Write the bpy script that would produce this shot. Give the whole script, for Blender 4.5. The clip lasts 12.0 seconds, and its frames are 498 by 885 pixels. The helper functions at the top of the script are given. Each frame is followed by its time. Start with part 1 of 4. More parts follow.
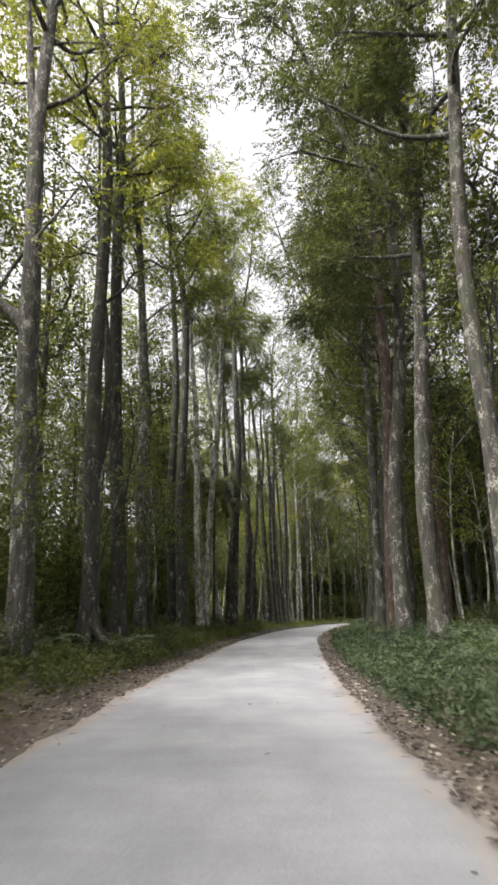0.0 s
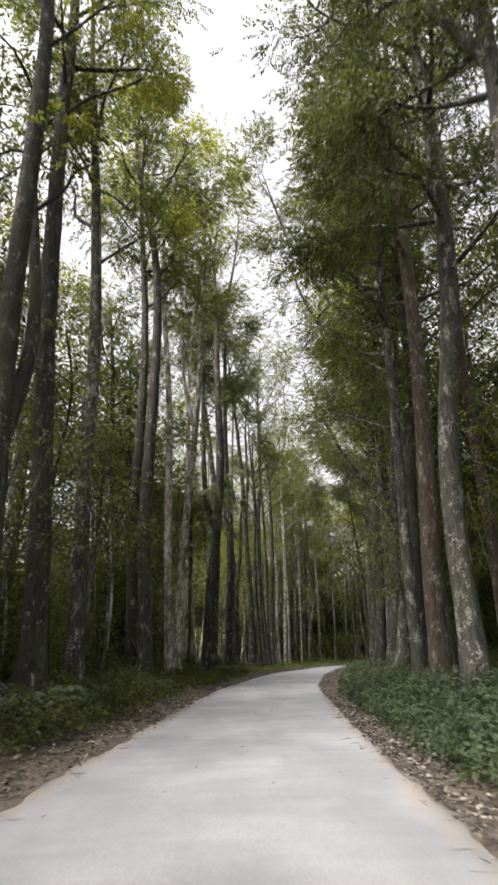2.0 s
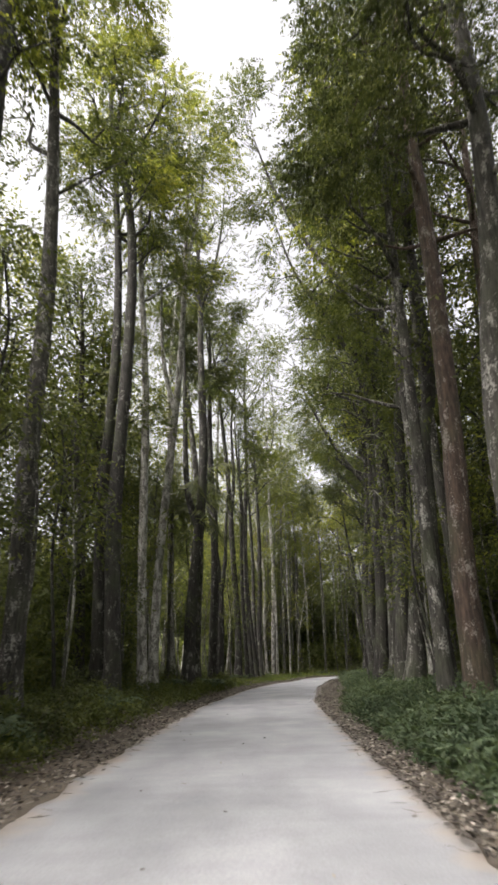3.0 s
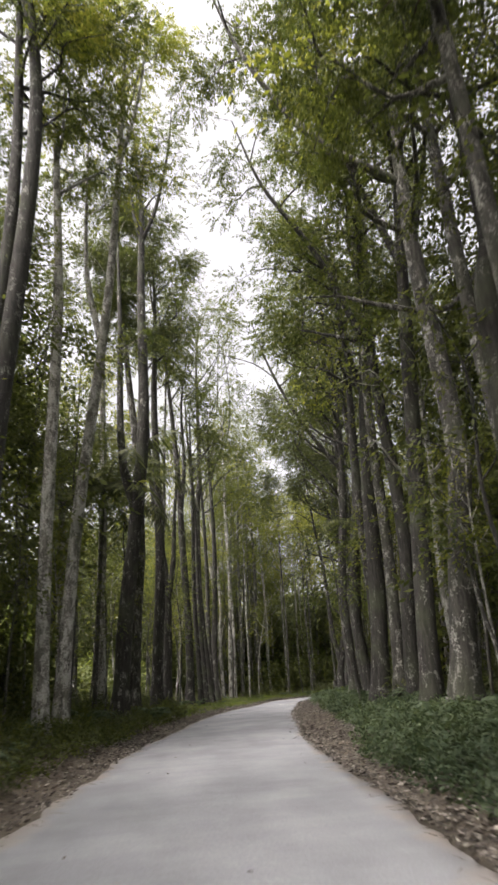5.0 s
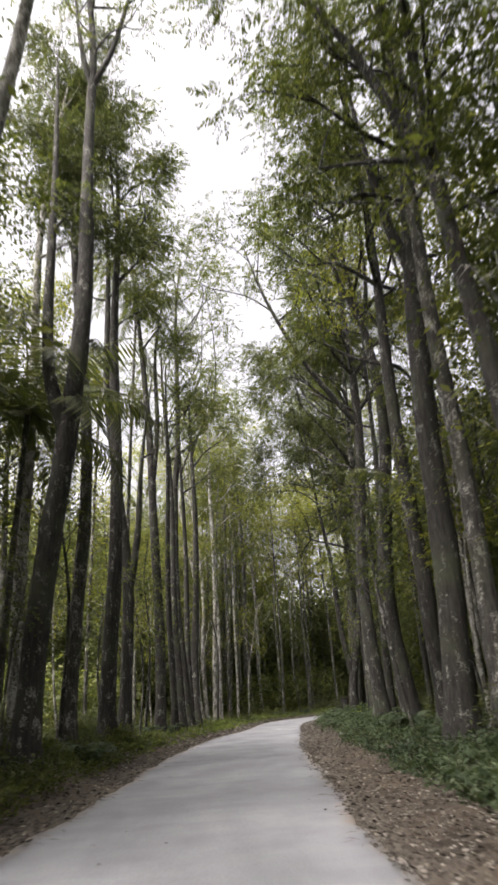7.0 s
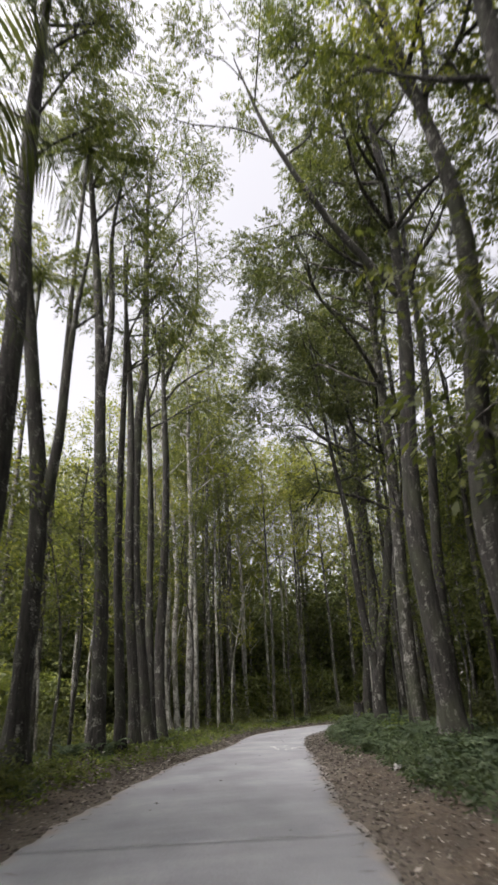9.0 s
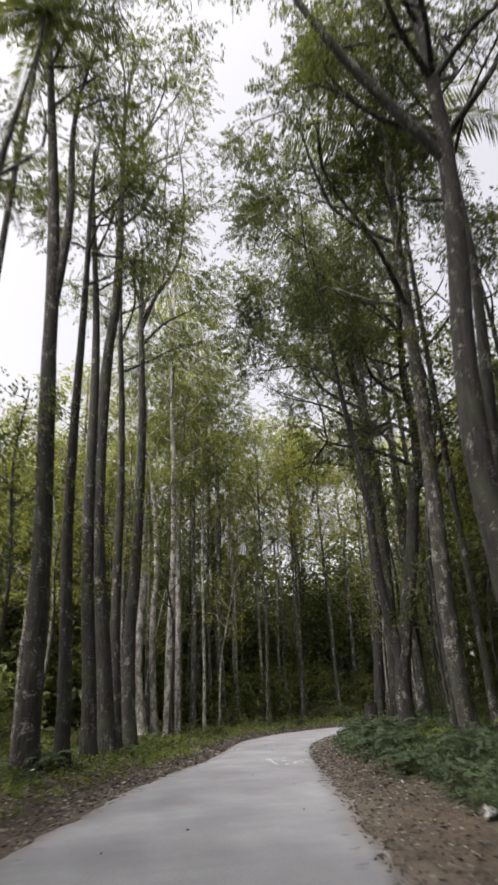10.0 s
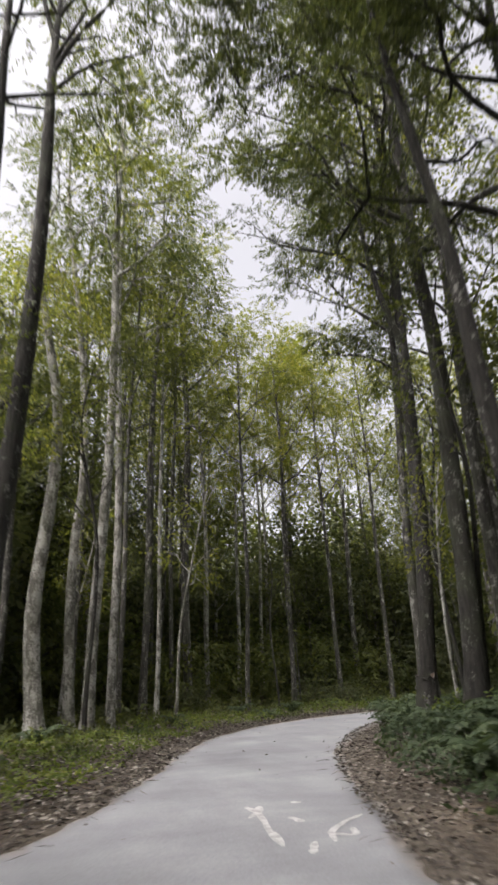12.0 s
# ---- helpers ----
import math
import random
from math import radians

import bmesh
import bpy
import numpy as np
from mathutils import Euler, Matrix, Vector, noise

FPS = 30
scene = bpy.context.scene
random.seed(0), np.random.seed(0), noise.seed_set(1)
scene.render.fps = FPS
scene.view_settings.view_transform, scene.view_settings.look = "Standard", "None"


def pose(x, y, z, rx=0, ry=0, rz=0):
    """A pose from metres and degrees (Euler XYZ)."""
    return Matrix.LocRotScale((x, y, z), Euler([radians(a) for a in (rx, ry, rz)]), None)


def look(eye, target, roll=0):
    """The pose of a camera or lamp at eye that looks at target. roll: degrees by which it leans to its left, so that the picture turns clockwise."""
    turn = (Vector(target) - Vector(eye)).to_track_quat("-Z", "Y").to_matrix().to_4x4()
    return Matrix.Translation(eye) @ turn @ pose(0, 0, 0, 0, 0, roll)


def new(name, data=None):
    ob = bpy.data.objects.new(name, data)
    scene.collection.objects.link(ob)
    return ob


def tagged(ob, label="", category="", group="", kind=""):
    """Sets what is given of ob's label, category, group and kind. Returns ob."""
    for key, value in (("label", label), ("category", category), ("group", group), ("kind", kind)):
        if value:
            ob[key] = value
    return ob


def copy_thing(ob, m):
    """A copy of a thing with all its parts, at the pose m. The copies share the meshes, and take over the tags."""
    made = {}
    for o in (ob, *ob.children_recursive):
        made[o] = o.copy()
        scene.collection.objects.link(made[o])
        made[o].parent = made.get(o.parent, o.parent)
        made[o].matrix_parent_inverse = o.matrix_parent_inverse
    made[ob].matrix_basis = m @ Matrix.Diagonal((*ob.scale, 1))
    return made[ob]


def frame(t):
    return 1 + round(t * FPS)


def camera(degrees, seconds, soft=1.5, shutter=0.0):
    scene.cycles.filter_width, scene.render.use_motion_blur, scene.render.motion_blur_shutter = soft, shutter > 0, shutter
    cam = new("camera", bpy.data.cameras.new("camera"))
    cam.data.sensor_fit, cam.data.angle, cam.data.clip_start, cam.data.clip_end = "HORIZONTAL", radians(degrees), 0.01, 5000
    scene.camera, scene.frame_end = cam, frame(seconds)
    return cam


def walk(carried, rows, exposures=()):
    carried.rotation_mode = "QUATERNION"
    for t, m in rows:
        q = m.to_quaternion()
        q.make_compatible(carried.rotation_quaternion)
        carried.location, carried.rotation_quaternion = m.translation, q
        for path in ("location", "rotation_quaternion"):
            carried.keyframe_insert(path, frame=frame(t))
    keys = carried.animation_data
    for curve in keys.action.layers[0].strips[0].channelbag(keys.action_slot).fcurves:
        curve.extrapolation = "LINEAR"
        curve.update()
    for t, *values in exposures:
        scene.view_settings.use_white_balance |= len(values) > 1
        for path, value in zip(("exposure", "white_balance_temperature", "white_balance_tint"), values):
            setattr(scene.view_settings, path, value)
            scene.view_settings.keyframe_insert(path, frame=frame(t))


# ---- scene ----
cam = camera(45.3, 12.0, soft=2.8, shutter=0.5)
PATH = [
    (0, (0.1, 0.003, 1.335), (0.098, 1.926, 1.884), -1.0),
    (0.5, (0.053, 1.511, 1.311), (0.071, 3.422, 1.901), -1.1),
    (1, (0.001, 3.092, 1.285), (0.036, 4.991, 1.912), -1.2),
    (1.5, (-0.008, 4.609, 1.277), (0.038, 6.499, 1.929), -1.1),
    (2, (-0.015, 6.058, 1.27), (0.044, 7.942, 1.939), -1.1),
    (2.5, (-0.002, 7.636, 1.243), (0.078, 9.513, 1.928), -1.4),
    (3, (0.054, 9.196, 1.283), (0.16, 11.067, 1.981), -1.5),
    (3.2, (0.069, 9.89, 1.288), (0.189, 11.757, 1.994), -1.5),
    (4.8, (0.244, 15.524, 1.19), (0.502, 17.36, 1.939), -3.6),
    (5, (0.346, 16.265, 1.206), (0.611, 18.098, 1.961), -3.6),
    (5.5, (0.542, 18.215, 1.285), (0.832, 20.038, 2.053), -3.8),
    (6, (0.775, 20.346, 1.325), (1.077, 22.162, 2.107), -4.0),
    (6.5, (1.012, 22.455, 1.364), (1.318, 24.267, 2.154), -3.9),
    (7, (1.29, 24.579, 1.358), (1.594, 26.389, 2.152), -3.9),
    (7.2, (1.432, 25.582, 1.356), (1.738, 27.393, 2.147), -3.7),
    (8.8, (2.544, 33.085, 1.334), (2.878, 34.885, 2.138), -3.4),
    (9, (2.648, 34.091, 1.367), (2.99, 35.89, 2.171), -3.3),
    (9.5, (3.062, 36.488, 1.373), (3.413, 38.285, 2.178), -3.2),
    (10, (3.528, 39.063, 1.352), (3.891, 40.857, 2.156), -3.1),
    (10.5, (3.984, 41.727, 1.387), (4.365, 43.522, 2.184), -3.1),
    (11, (4.501, 44.308, 1.377), (4.896, 46.103, 2.164), -3.0),
    (11.5, (5.02, 46.749, 1.347), (5.427, 48.549, 2.118), -2.8),
    (12, (5.597, 49.427, 1.191), (6.021, 51.23, 1.946), -2.8),
]
walk(cam, [(t, look(eye, target, roll)) for t, eye, target, roll in PATH],
     exposures=[(0, 1.92, 6800, 13), (3, 1.83, 6800, 13), (5, 1.91, 6800, 15), (7.2, 1.95, 6750, 16), (9, 1.68, 6650, 15), (12, 1.6, 6650, 15)])

# ---- daylight ----
SUN_UP, SUN_ROUND = radians(60), radians(236)  # elevation; compass turn from +y towards +x
world = bpy.data.worlds.new("sky")
scene.world = world
world.use_nodes = True
wn = world.node_tree
sky = wn.nodes.new("ShaderNodeTexSky")
sky.sky_type = "NISHITA"
sky.sun_disc = False
sky.sun_elevation, sky.sun_rotation = SUN_UP, SUN_ROUND
sky.air_density, sky.dust_density, sky.ozone_density = 1.0, 7.0, 1.0
haze = wn.nodes.new("ShaderNodeHueSaturation")  # thin white overcast
haze.inputs["Saturation"].default_value, haze.inputs["Value"].default_value = 0.20, 0.81
wn.links.new(sky.outputs[0], haze.inputs["Color"])
wn.links.new(haze.outputs[0], wn.nodes["Background"].inputs[0])
wn.nodes["Background"].inputs[1].default_value = 0.15
sun_data = bpy.data.lights.new("sun", "SUN")
sun_data.energy, sun_data.angle, sun_data.color = 1.7, radians(30), (1.0, 0.97, 0.925)
sun = new("sun", sun_data)
sun_way = Vector((math.sin(SUN_ROUND) * math.cos(SUN_UP), math.cos(SUN_ROUND) * math.cos(SUN_UP), math.sin(SUN_UP)))
sun.matrix_world = look(sun_way * 80, (0, 0, 0))


# ---- materials ----
def material(name):
    m = bpy.data.materials.new(name)
    m.use_nodes = True
    n = m.node_tree.nodes
    return m, n, m.node_tree.links, n["Principled BSDF"]


def ramp(n, stops):
    r = n.new("ShaderNodeValToRGB")
    while len(r.color_ramp.elements) < len(stops):
        r.color_ramp.elements.new(0.5)
    for e, (p, c) in zip(r.color_ramp.elements, stops):
        e.position, e.color = p, (*c, 1)
    return r


def noise_tex(n, links, scale, detail=5, coord=None, stretch=None):
    t = n.new("ShaderNodeTexNoise")
    t.inputs["Scale"].default_value, t.inputs["Detail"].default_value = scale, detail
    if coord:
        if stretch:
            mp = n.new("ShaderNodeMapping")
            mp.inputs["Scale"].default_value = stretch
            links.new(coord, mp.inputs[0])
            coord = mp.outputs[0]
        links.new(coord, t.inputs["Vector"])
    return t


def mix(n, links, kind, fac, a, b):
    x = n.new("ShaderNodeMixRGB")
    x.blend_type = kind
    for k, v in ((0, fac), (1, a), (2, b)):
        if hasattr(v, "links"):
            links.new(v, x.inputs[k])
        elif k == 0:
            x.inputs[0].default_value = v
        else:
            x.inputs[k].default_value = (*v, 1)
    return x.outputs[0]


def bark(name, dark, mid, pale, patches):
    """Rough bark with vertical streaks and pale lichen blotches; patches: how much lichen, 0 to 1."""
    m, n, links, p = material(name)
    co = n.new("ShaderNodeTexCoord").outputs["Object"]
    info = n.new("ShaderNodeObjectInfo")
    shift = n.new("ShaderNodeVectorMath")
    shift.operation = "MULTIPLY_ADD"
    links.new(info.outputs["Random"], shift.inputs[0])
    shift.inputs[1].default_value = (37, 21, 53)
    links.new(co, shift.inputs[2])
    co = shift.outputs[0]
    streak = noise_tex(n, links, 16, 7, co, (1, 1, 0.16))
    streak.inputs["Roughness"].default_value = 0.65
    base = ramp(n, [(0.36, dark), (0.66, mid)])
    links.new(streak.outputs[0], base.inputs[0])
    blot = noise_tex(n, links, 5.0, 9, co, (1, 1, 0.5))
    blot.inputs["Roughness"].default_value = 0.68
    fine = noise_tex(n, links, 34, 4, co, (1, 1, 0.7))
    both = n.new("ShaderNodeMath")
    both.operation = "MULTIPLY_ADD"
    links.new(fine.outputs[0], both.inputs[0])
    both.inputs[1].default_value = 0.45
    links.new(blot.outputs[0], both.inputs[2])
    edge = ramp(n, [(0.0, (0, 0, 0)), (1.0, (0.85, 0.85, 0.85))])
    edge.color_ramp.elements[0].position, edge.color_ramp.elements[1].position = 0.90 - 0.24 * patches, 1.0 - 0.24 * patches
    links.new(both.outputs[0], edge.inputs[0])
    palec = ramp(n, [(0.3, tuple(c * 0.6 for c in pale)), (0.75, pale)])
    links.new(fine.outputs[0], palec.inputs[0])
    col = mix(n, links, "MIX", edge.outputs[0], base.outputs[0], palec.outputs[0])
    moss = noise_tex(n, links, 0.9, 3, co)
    mr = ramp(n, [(0.5, (0, 0, 0)), (0.75, (0.65, 0.65, 0.65))])
    links.new(moss.outputs[0], mr.inputs[0])
    col = mix(n, links, "MIX", mr.outputs[0], col, (0.055, 0.065, 0.035))
    links.new(col, p.inputs["Base Color"])
    p.inputs["Roughness"].default_value = 0.92
    bump = n.new("ShaderNodeBump")
    bump.inputs["Strength"].default_value, bump.inputs["Distance"].default_value = 0.9, 0.04
    links.new(streak.outputs[0], bump.inputs["Height"])
    links.new(bump.outputs[0], p.inputs["Normal"])
    return m


def foliage(name, a, b, c, through_light=0.4, rough=0.6):
    """Leaves: colour from leaf to leaf, glossy top, light passing through."""
    m, n, links, p = material(name)
    geo = n.new("ShaderNodeNewGeometry")
    r = ramp(n, [(0.0, a), (0.55, b), (1.0, c)])
    links.new(geo.outputs["Random Per Island"], r.inputs[0])
    co = n.new("ShaderNodeTexCoord").outputs["Object"]
    big = noise_tex(n, links, 0.45, 2, co)
    tone = ramp(n, [(0.3, (0.62, 0.66, 0.6)), (0.7, (1.2, 1.15, 1.0))])
    links.new(big.outputs[0], tone.inputs[0])
    col = mix(n, links, "MULTIPLY", 1.0, r.outputs[0], tone.outputs[0])
    links.new(col, p.inputs["Base Color"])
    p.inputs["Roughness"].default_value = rough
    p.inputs["Specular IOR Level"].default_value = 0.3
    t = n.new("ShaderNodeBsdfTranslucent")
    warm = mix(n, links, "MULTIPLY", 1.0, col, (1.22, 1.25, 0.7))
    links.new(warm, t.inputs[0])
    ms = n.new("ShaderNodeMixShader")
    ms.inputs[0].default_value = through_light
    links.new(p.outputs[0], ms.inputs[1])
    links.new(t.outputs[0], ms.inputs[2])
    links.new(ms.outputs[0], n["Material Output"].inputs[0])
    return m


def litter_material(name, stops):
    m, n, links, p = material(name)
    geo = n.new("ShaderNodeNewGeometry")
    r = ramp(n, stops)
    links.new(geo.outputs["Random Per Island"], r.inputs[0])
    links.new(r.outputs[0], p.inputs["Base Color"])
    p.inputs["Roughness"].default_value = 0.8
    return m


BARK_DARK = bark("dark_bark", (0.010, 0.0094, 0.0083), (0.044, 0.041, 0.036), (0.31, 0.306, 0.28), 0.42)
BARK_MID = bark("grey_bark", (0.02, 0.0192, 0.0168), (0.082, 0.078, 0.068), (0.41, 0.406, 0.37), 0.58)
BARK_PALE = bark("pale_bark", (0.055, 0.052, 0.044), (0.2, 0.192, 0.168), (0.56, 0.555, 0.51), 0.9)
BARK_RED = bark("reddish_bark", (0.03, 0.022, 0.017), (0.1, 0.068, 0.052), (0.33, 0.30, 0.27), 0.5)
# Leaf tones also hold light: yellow and lime for sunlit foliage, dark for shaded.
LEAF_YELLOW = foliage("yellow_green_leaves", (0.115, 0.138, 0.036), (0.18, 0.198, 0.05), (0.27, 0.27, 0.085), 0.6)
LEAF_MID = foliage("green_leaves", (0.055, 0.072, 0.026), (0.094, 0.115, 0.04), (0.15, 0.165, 0.06), 0.45)
LEAF_DARK = foliage("dark_green_leaves", (0.045, 0.057, 0.028), (0.075, 0.09, 0.044), (0.12, 0.135, 0.066), 0.42)
LEAF_HERB = foliage("herb_leaves", (0.046, 0.074, 0.044), (0.074, 0.106, 0.066), (0.12, 0.154, 0.104), 0.38)
LEAF_LIME = foliage("sunlit_herb_leaves", (0.09, 0.135, 0.034), (0.145, 0.195, 0.05), (0.22, 0.25, 0.085), 0.45)
LITTER = litter_material("dry_leaves", [(0.0, (0.026, 0.022, 0.019)), (0.45, (0.066, 0.055, 0.045)), (0.8, (0.15, 0.13, 0.11)), (1.0, (0.4, 0.37, 0.33))])
TWIG = litter_material("dry_twigs", [(0.0, (0.05, 0.04, 0.03)), (1.0, (0.17, 0.14, 0.11))])


def concrete_material():
    m, n, links, p = material("worn_concrete")
    co = n.new("ShaderNodeTexCoord").outputs["Object"]
    big = noise_tex(n, links, 0.35, 5, co)
    r = ramp(n, [(0.3, (0.245, 0.253, 0.272)), (0.7, (0.375, 0.384, 0.404))])
    links.new(big.outputs[0], r.inputs[0])
    fine = noise_tex(n, links, 45, 4, co)
    fr = ramp(n, [(0.25, (0.82, 0.82, 0.82)), (0.7, (1.06, 1.06, 1.06))])
    links.new(fine.outputs[0], fr.inputs[0])
    col = mix(n, links, "MULTIPLY", 1.0, r.outputs[0], fr.outputs[0])
    band = noise_tex(n, links, 1.1, 4, co, (1.1, 0.5, 1))
    br = ramp(n, [(0.38, (0.84, 0.84, 0.85)), (0.65, (1.04, 1.04, 1.04))])
    links.new(band.outputs[0], br.inputs[0])
    col = mix(n, links, "MULTIPLY", 1.0, col, br.outputs[0])
    broom = noise_tex(n, links, 1.0, 6, co, (0.8, 3.0, 1))
    bm = ramp(n, [(0.3, (0.93, 0.93, 0.94)), (0.65, (1.03, 1.03, 1.025))])
    links.new(broom.outputs[0], bm.inputs[0])
    col = mix(n, links, "MULTIPLY", 1.0, col, bm.outputs[0])
    # dust blown in from the verge: "dust" grows from 0 in the middle to 1 at the edge
    att = n.new("ShaderNodeAttribute")
    att.attribute_name = "dust"
    patch = noise_tex(n, links, 1.6, 5, co)
    add = n.new("ShaderNodeMath")
    add.operation = "MULTIPLY_ADD"
    links.new(patch.outputs[0], add.inputs[0])
    add.inputs[1].default_value = 0.9
    links.new(att.outputs["Fac"], add.inputs[2])
    dr = ramp(n, [(0.72, (0, 0, 0)), (1.0, (1, 1, 1))])
    half = n.new("ShaderNodeMath")
    half.operation = "MULTIPLY"
    half.inputs[1].default_value = 0.72
    links.new(add.outputs[0], half.inputs[0])
    links.new(half.outputs[0], dr.inputs[0])
    col = mix(n, links, "MIX", dr.outputs[0], col, (0.34, 0.295, 0.255))
    links.new(col, p.inputs["Base Color"])
    p.inputs["Roughness"].default_value = 0.85
    bump = n.new("ShaderNodeBump")
    bump.inputs["Strength"].default_value, bump.inputs["Distance"].default_value = 0.35, 0.01
    links.new(fine.outputs[0], bump.inputs["Height"])
    links.new(bump.outputs[0], p.inputs["Normal"])
    return m


def soil_material():
    m, n, links, p = material("forest_soil")
    co = n.new("ShaderNodeTexCoord").outputs["Object"]
    big = noise_tex(n, links, 0.7, 6, co)
    r = ramp(n, [(0.3, (0.055, 0.045, 0.034)), (0.55, (0.10, 0.08, 0.06)), (0.75, (0.17, 0.135, 0.10))])
    links.new(big.outputs[0], r.inputs[0])
    fine = noise_tex(n, links, 26, 6, co)
    fr = ramp(n, [(0.3, (0.5, 0.5, 0.5)), (0.7, (1.35, 1.3, 1.25))])
    links.new(fine.outputs[0], fr.inputs[0])
    col = mix(n, links, "MULTIPLY", 1.0, r.outputs[0], fr.outputs[0])
    att = n.new("ShaderNodeAttribute")
    att.attribute_name = "dust"
    col = mix(n, links, "MIX", att.outputs["Fac"], col, (0.152, 0.129, 0.106))
    links.new(col, p.inputs["Base Color"])
    p.inputs["Roughness"].default_value = 0.95
    bump = n.new("ShaderNodeBump")
    bump.inputs["Strength"].default_value, bump.inputs["Distance"].default_value = 0.8, 0.04
    links.new(fine.outputs[0], bump.inputs["Height"])
    links.new(bump.outputs[0], p.inputs["Normal"])
    return m


CONCRETE, SOIL = concrete_material(), soil_material()
PAINT, _pn, _pl, _pp = material("worn_white_paint")
_pt = noise_tex(_pn, _pl, 14, 5, _pn.new("ShaderNodeTexCoord").outputs["Object"])
_pr = ramp(_pn, [(0.40, (0.40, 0.40, 0.405)), (0.58, (0.62, 0.62, 0.615))])
_pl.new(_pt.outputs[0], _pr.inputs[0])
_pl.new(_pr.outputs[0], _pp.inputs["Base Color"])
_pp.inputs["Roughness"].default_value = 0.8

PLASTIC, _qn, _ql, _qp = material("soiled_white_plastic")
_qt = noise_tex(_qn, _ql, 22, 5, _qn.new("ShaderNodeTexCoord").outputs["Object"])
_qr = ramp(_qn, [(0.38, (0.12, 0.117, 0.108)), (0.62, (0.34, 0.34, 0.33))])
_ql.new(_qt.outputs[0], _qr.inputs[0])
_ql.new(_qr.outputs[0], _qp.inputs["Base Color"])
_qp.inputs["Roughness"].default_value = 0.45


# ---- mesh helpers ----
def mesh_of(name, verts, faces, mat, smooth=False):
    """A mesh from an array of vertices and an array of four-cornered faces."""
    verts, faces = np.asarray(verts, dtype=np.float32), np.asarray(faces, dtype=np.int32)
    me = bpy.data.meshes.new(name)
    me.vertices.add(len(verts))
    me.vertices.foreach_set("co", verts.ravel())
    me.loops.add(faces.size)
    me.loops.foreach_set("vertex_index", faces.ravel())
    me.polygons.add(len(faces))
    me.polygons.foreach_set("loop_start", np.arange(0, faces.size, faces.shape[1], dtype=np.int32))
    if smooth:
        me.polygons.foreach_set("use_smooth", np.ones(len(faces), dtype=bool))
    me.update(calc_edges=True)
    me.materials.append(mat)
    return me


def part(name, me, parent, label=""):
    ob = new(name, me)
    ob.parent = parent
    return tagged(ob, label)


def spline(points, steps):
    """A smooth line through the points."""
    p = np.array(points, dtype=float)
    p = np.vstack([2 * p[0] - p[1], p, 2 * p[-1] - p[-2]])
    out = []
    for i in range(1, len(p) - 2):
        for u in np.linspace(0, 1, steps, endpoint=False):
            a, b, c, d = p[i - 1], p[i], p[i + 1], p[i + 2]
            out.append(0.5 * (2 * b + (c - a) * u + (2 * a - 5 * b + 4 * c - d) * u ** 2 + (3 * b - a - 3 * c + d) * u ** 3))
    out.append(p[-2])
    return np.array(out)


def tube(line, radii, sides, rng, rough=0.05, flare=0.0, lobes=5):
    """A tapered, slightly lumpy stem along a line, with root flare where asked."""
    n = len(line)
    way = np.gradient(line, axis=0)
    way /= np.linalg.norm(way, axis=1)[:, None] + 1e-9
    ref = np.where(np.abs(way[:, 2:3]) > 0.9, [[1.0, 0, 0]], [[0, 0, 1.0]])
    a = np.cross(ref, way)
    a /= np.linalg.norm(a, axis=1)[:, None]
    b = np.cross(way, a)
    ang = np.linspace(0, 2 * np.pi, sides, endpoint=False)
    r = np.asarray(radii)[:, None] * (1 + rough * rng.standard_normal((n, sides)))
    if flare:
        h = np.maximum(line[:, 2] - line[0, 2] - 0.3, 0)[:, None]
        lobe = 0.55 + 0.45 * np.cos(lobes * ang + rng.uniform(0, 6))[None, :] + 0.25 * rng.standard_normal((1, sides))
        r = r * (1 + flare * np.exp(-h / 0.5) * np.clip(lobe, 0.1, 1.5))
    v = line[:, None, :] + r[:, :, None] * (np.cos(ang)[None, :, None] * a[:, None, :] + np.sin(ang)[None, :, None] * b[:, None, :])
    i, j = np.meshgrid(np.arange(n - 1), np.arange(sides), indexing="ij")
    k = (j + 1) % sides
    f = np.stack([i * sides + j, i * sides + k, (i + 1) * sides + k, (i + 1) * sides + j], axis=-1).reshape(-1, 4)
    return v.reshape(-1, 3), f


def joined(pieces):
    vs, fs, at = [], [], 0
    for v, f in pieces:
        vs.append(v)
        fs.append(f + at)
        at += len(v)
    return np.concatenate(vs), np.concatenate(fs)


def unit(v):
    return v / (np.linalg.norm(v, axis=1)[:, None] + 1e-9)


def leaves(at, along, flat, length, width, rng):
    """One folded, drooping leaf at each place: at, along and flat (its normal) are arrays of rows."""
    n = len(at)
    length = length * rng.uniform(0.7, 1.25, (n, 1))
    side = unit(np.cross(along, flat)) * width * length
    up = unit(np.cross(side, along)) * length
    v = np.stack([at, at + along * length * 0.45 + side - up * 0.04, at + along * length - up * 0.12, at + along * length * 0.5 - side - up * 0.04], axis=1)
    return v.reshape(-1, 3), np.arange(4 * n).reshape(-1, 4)


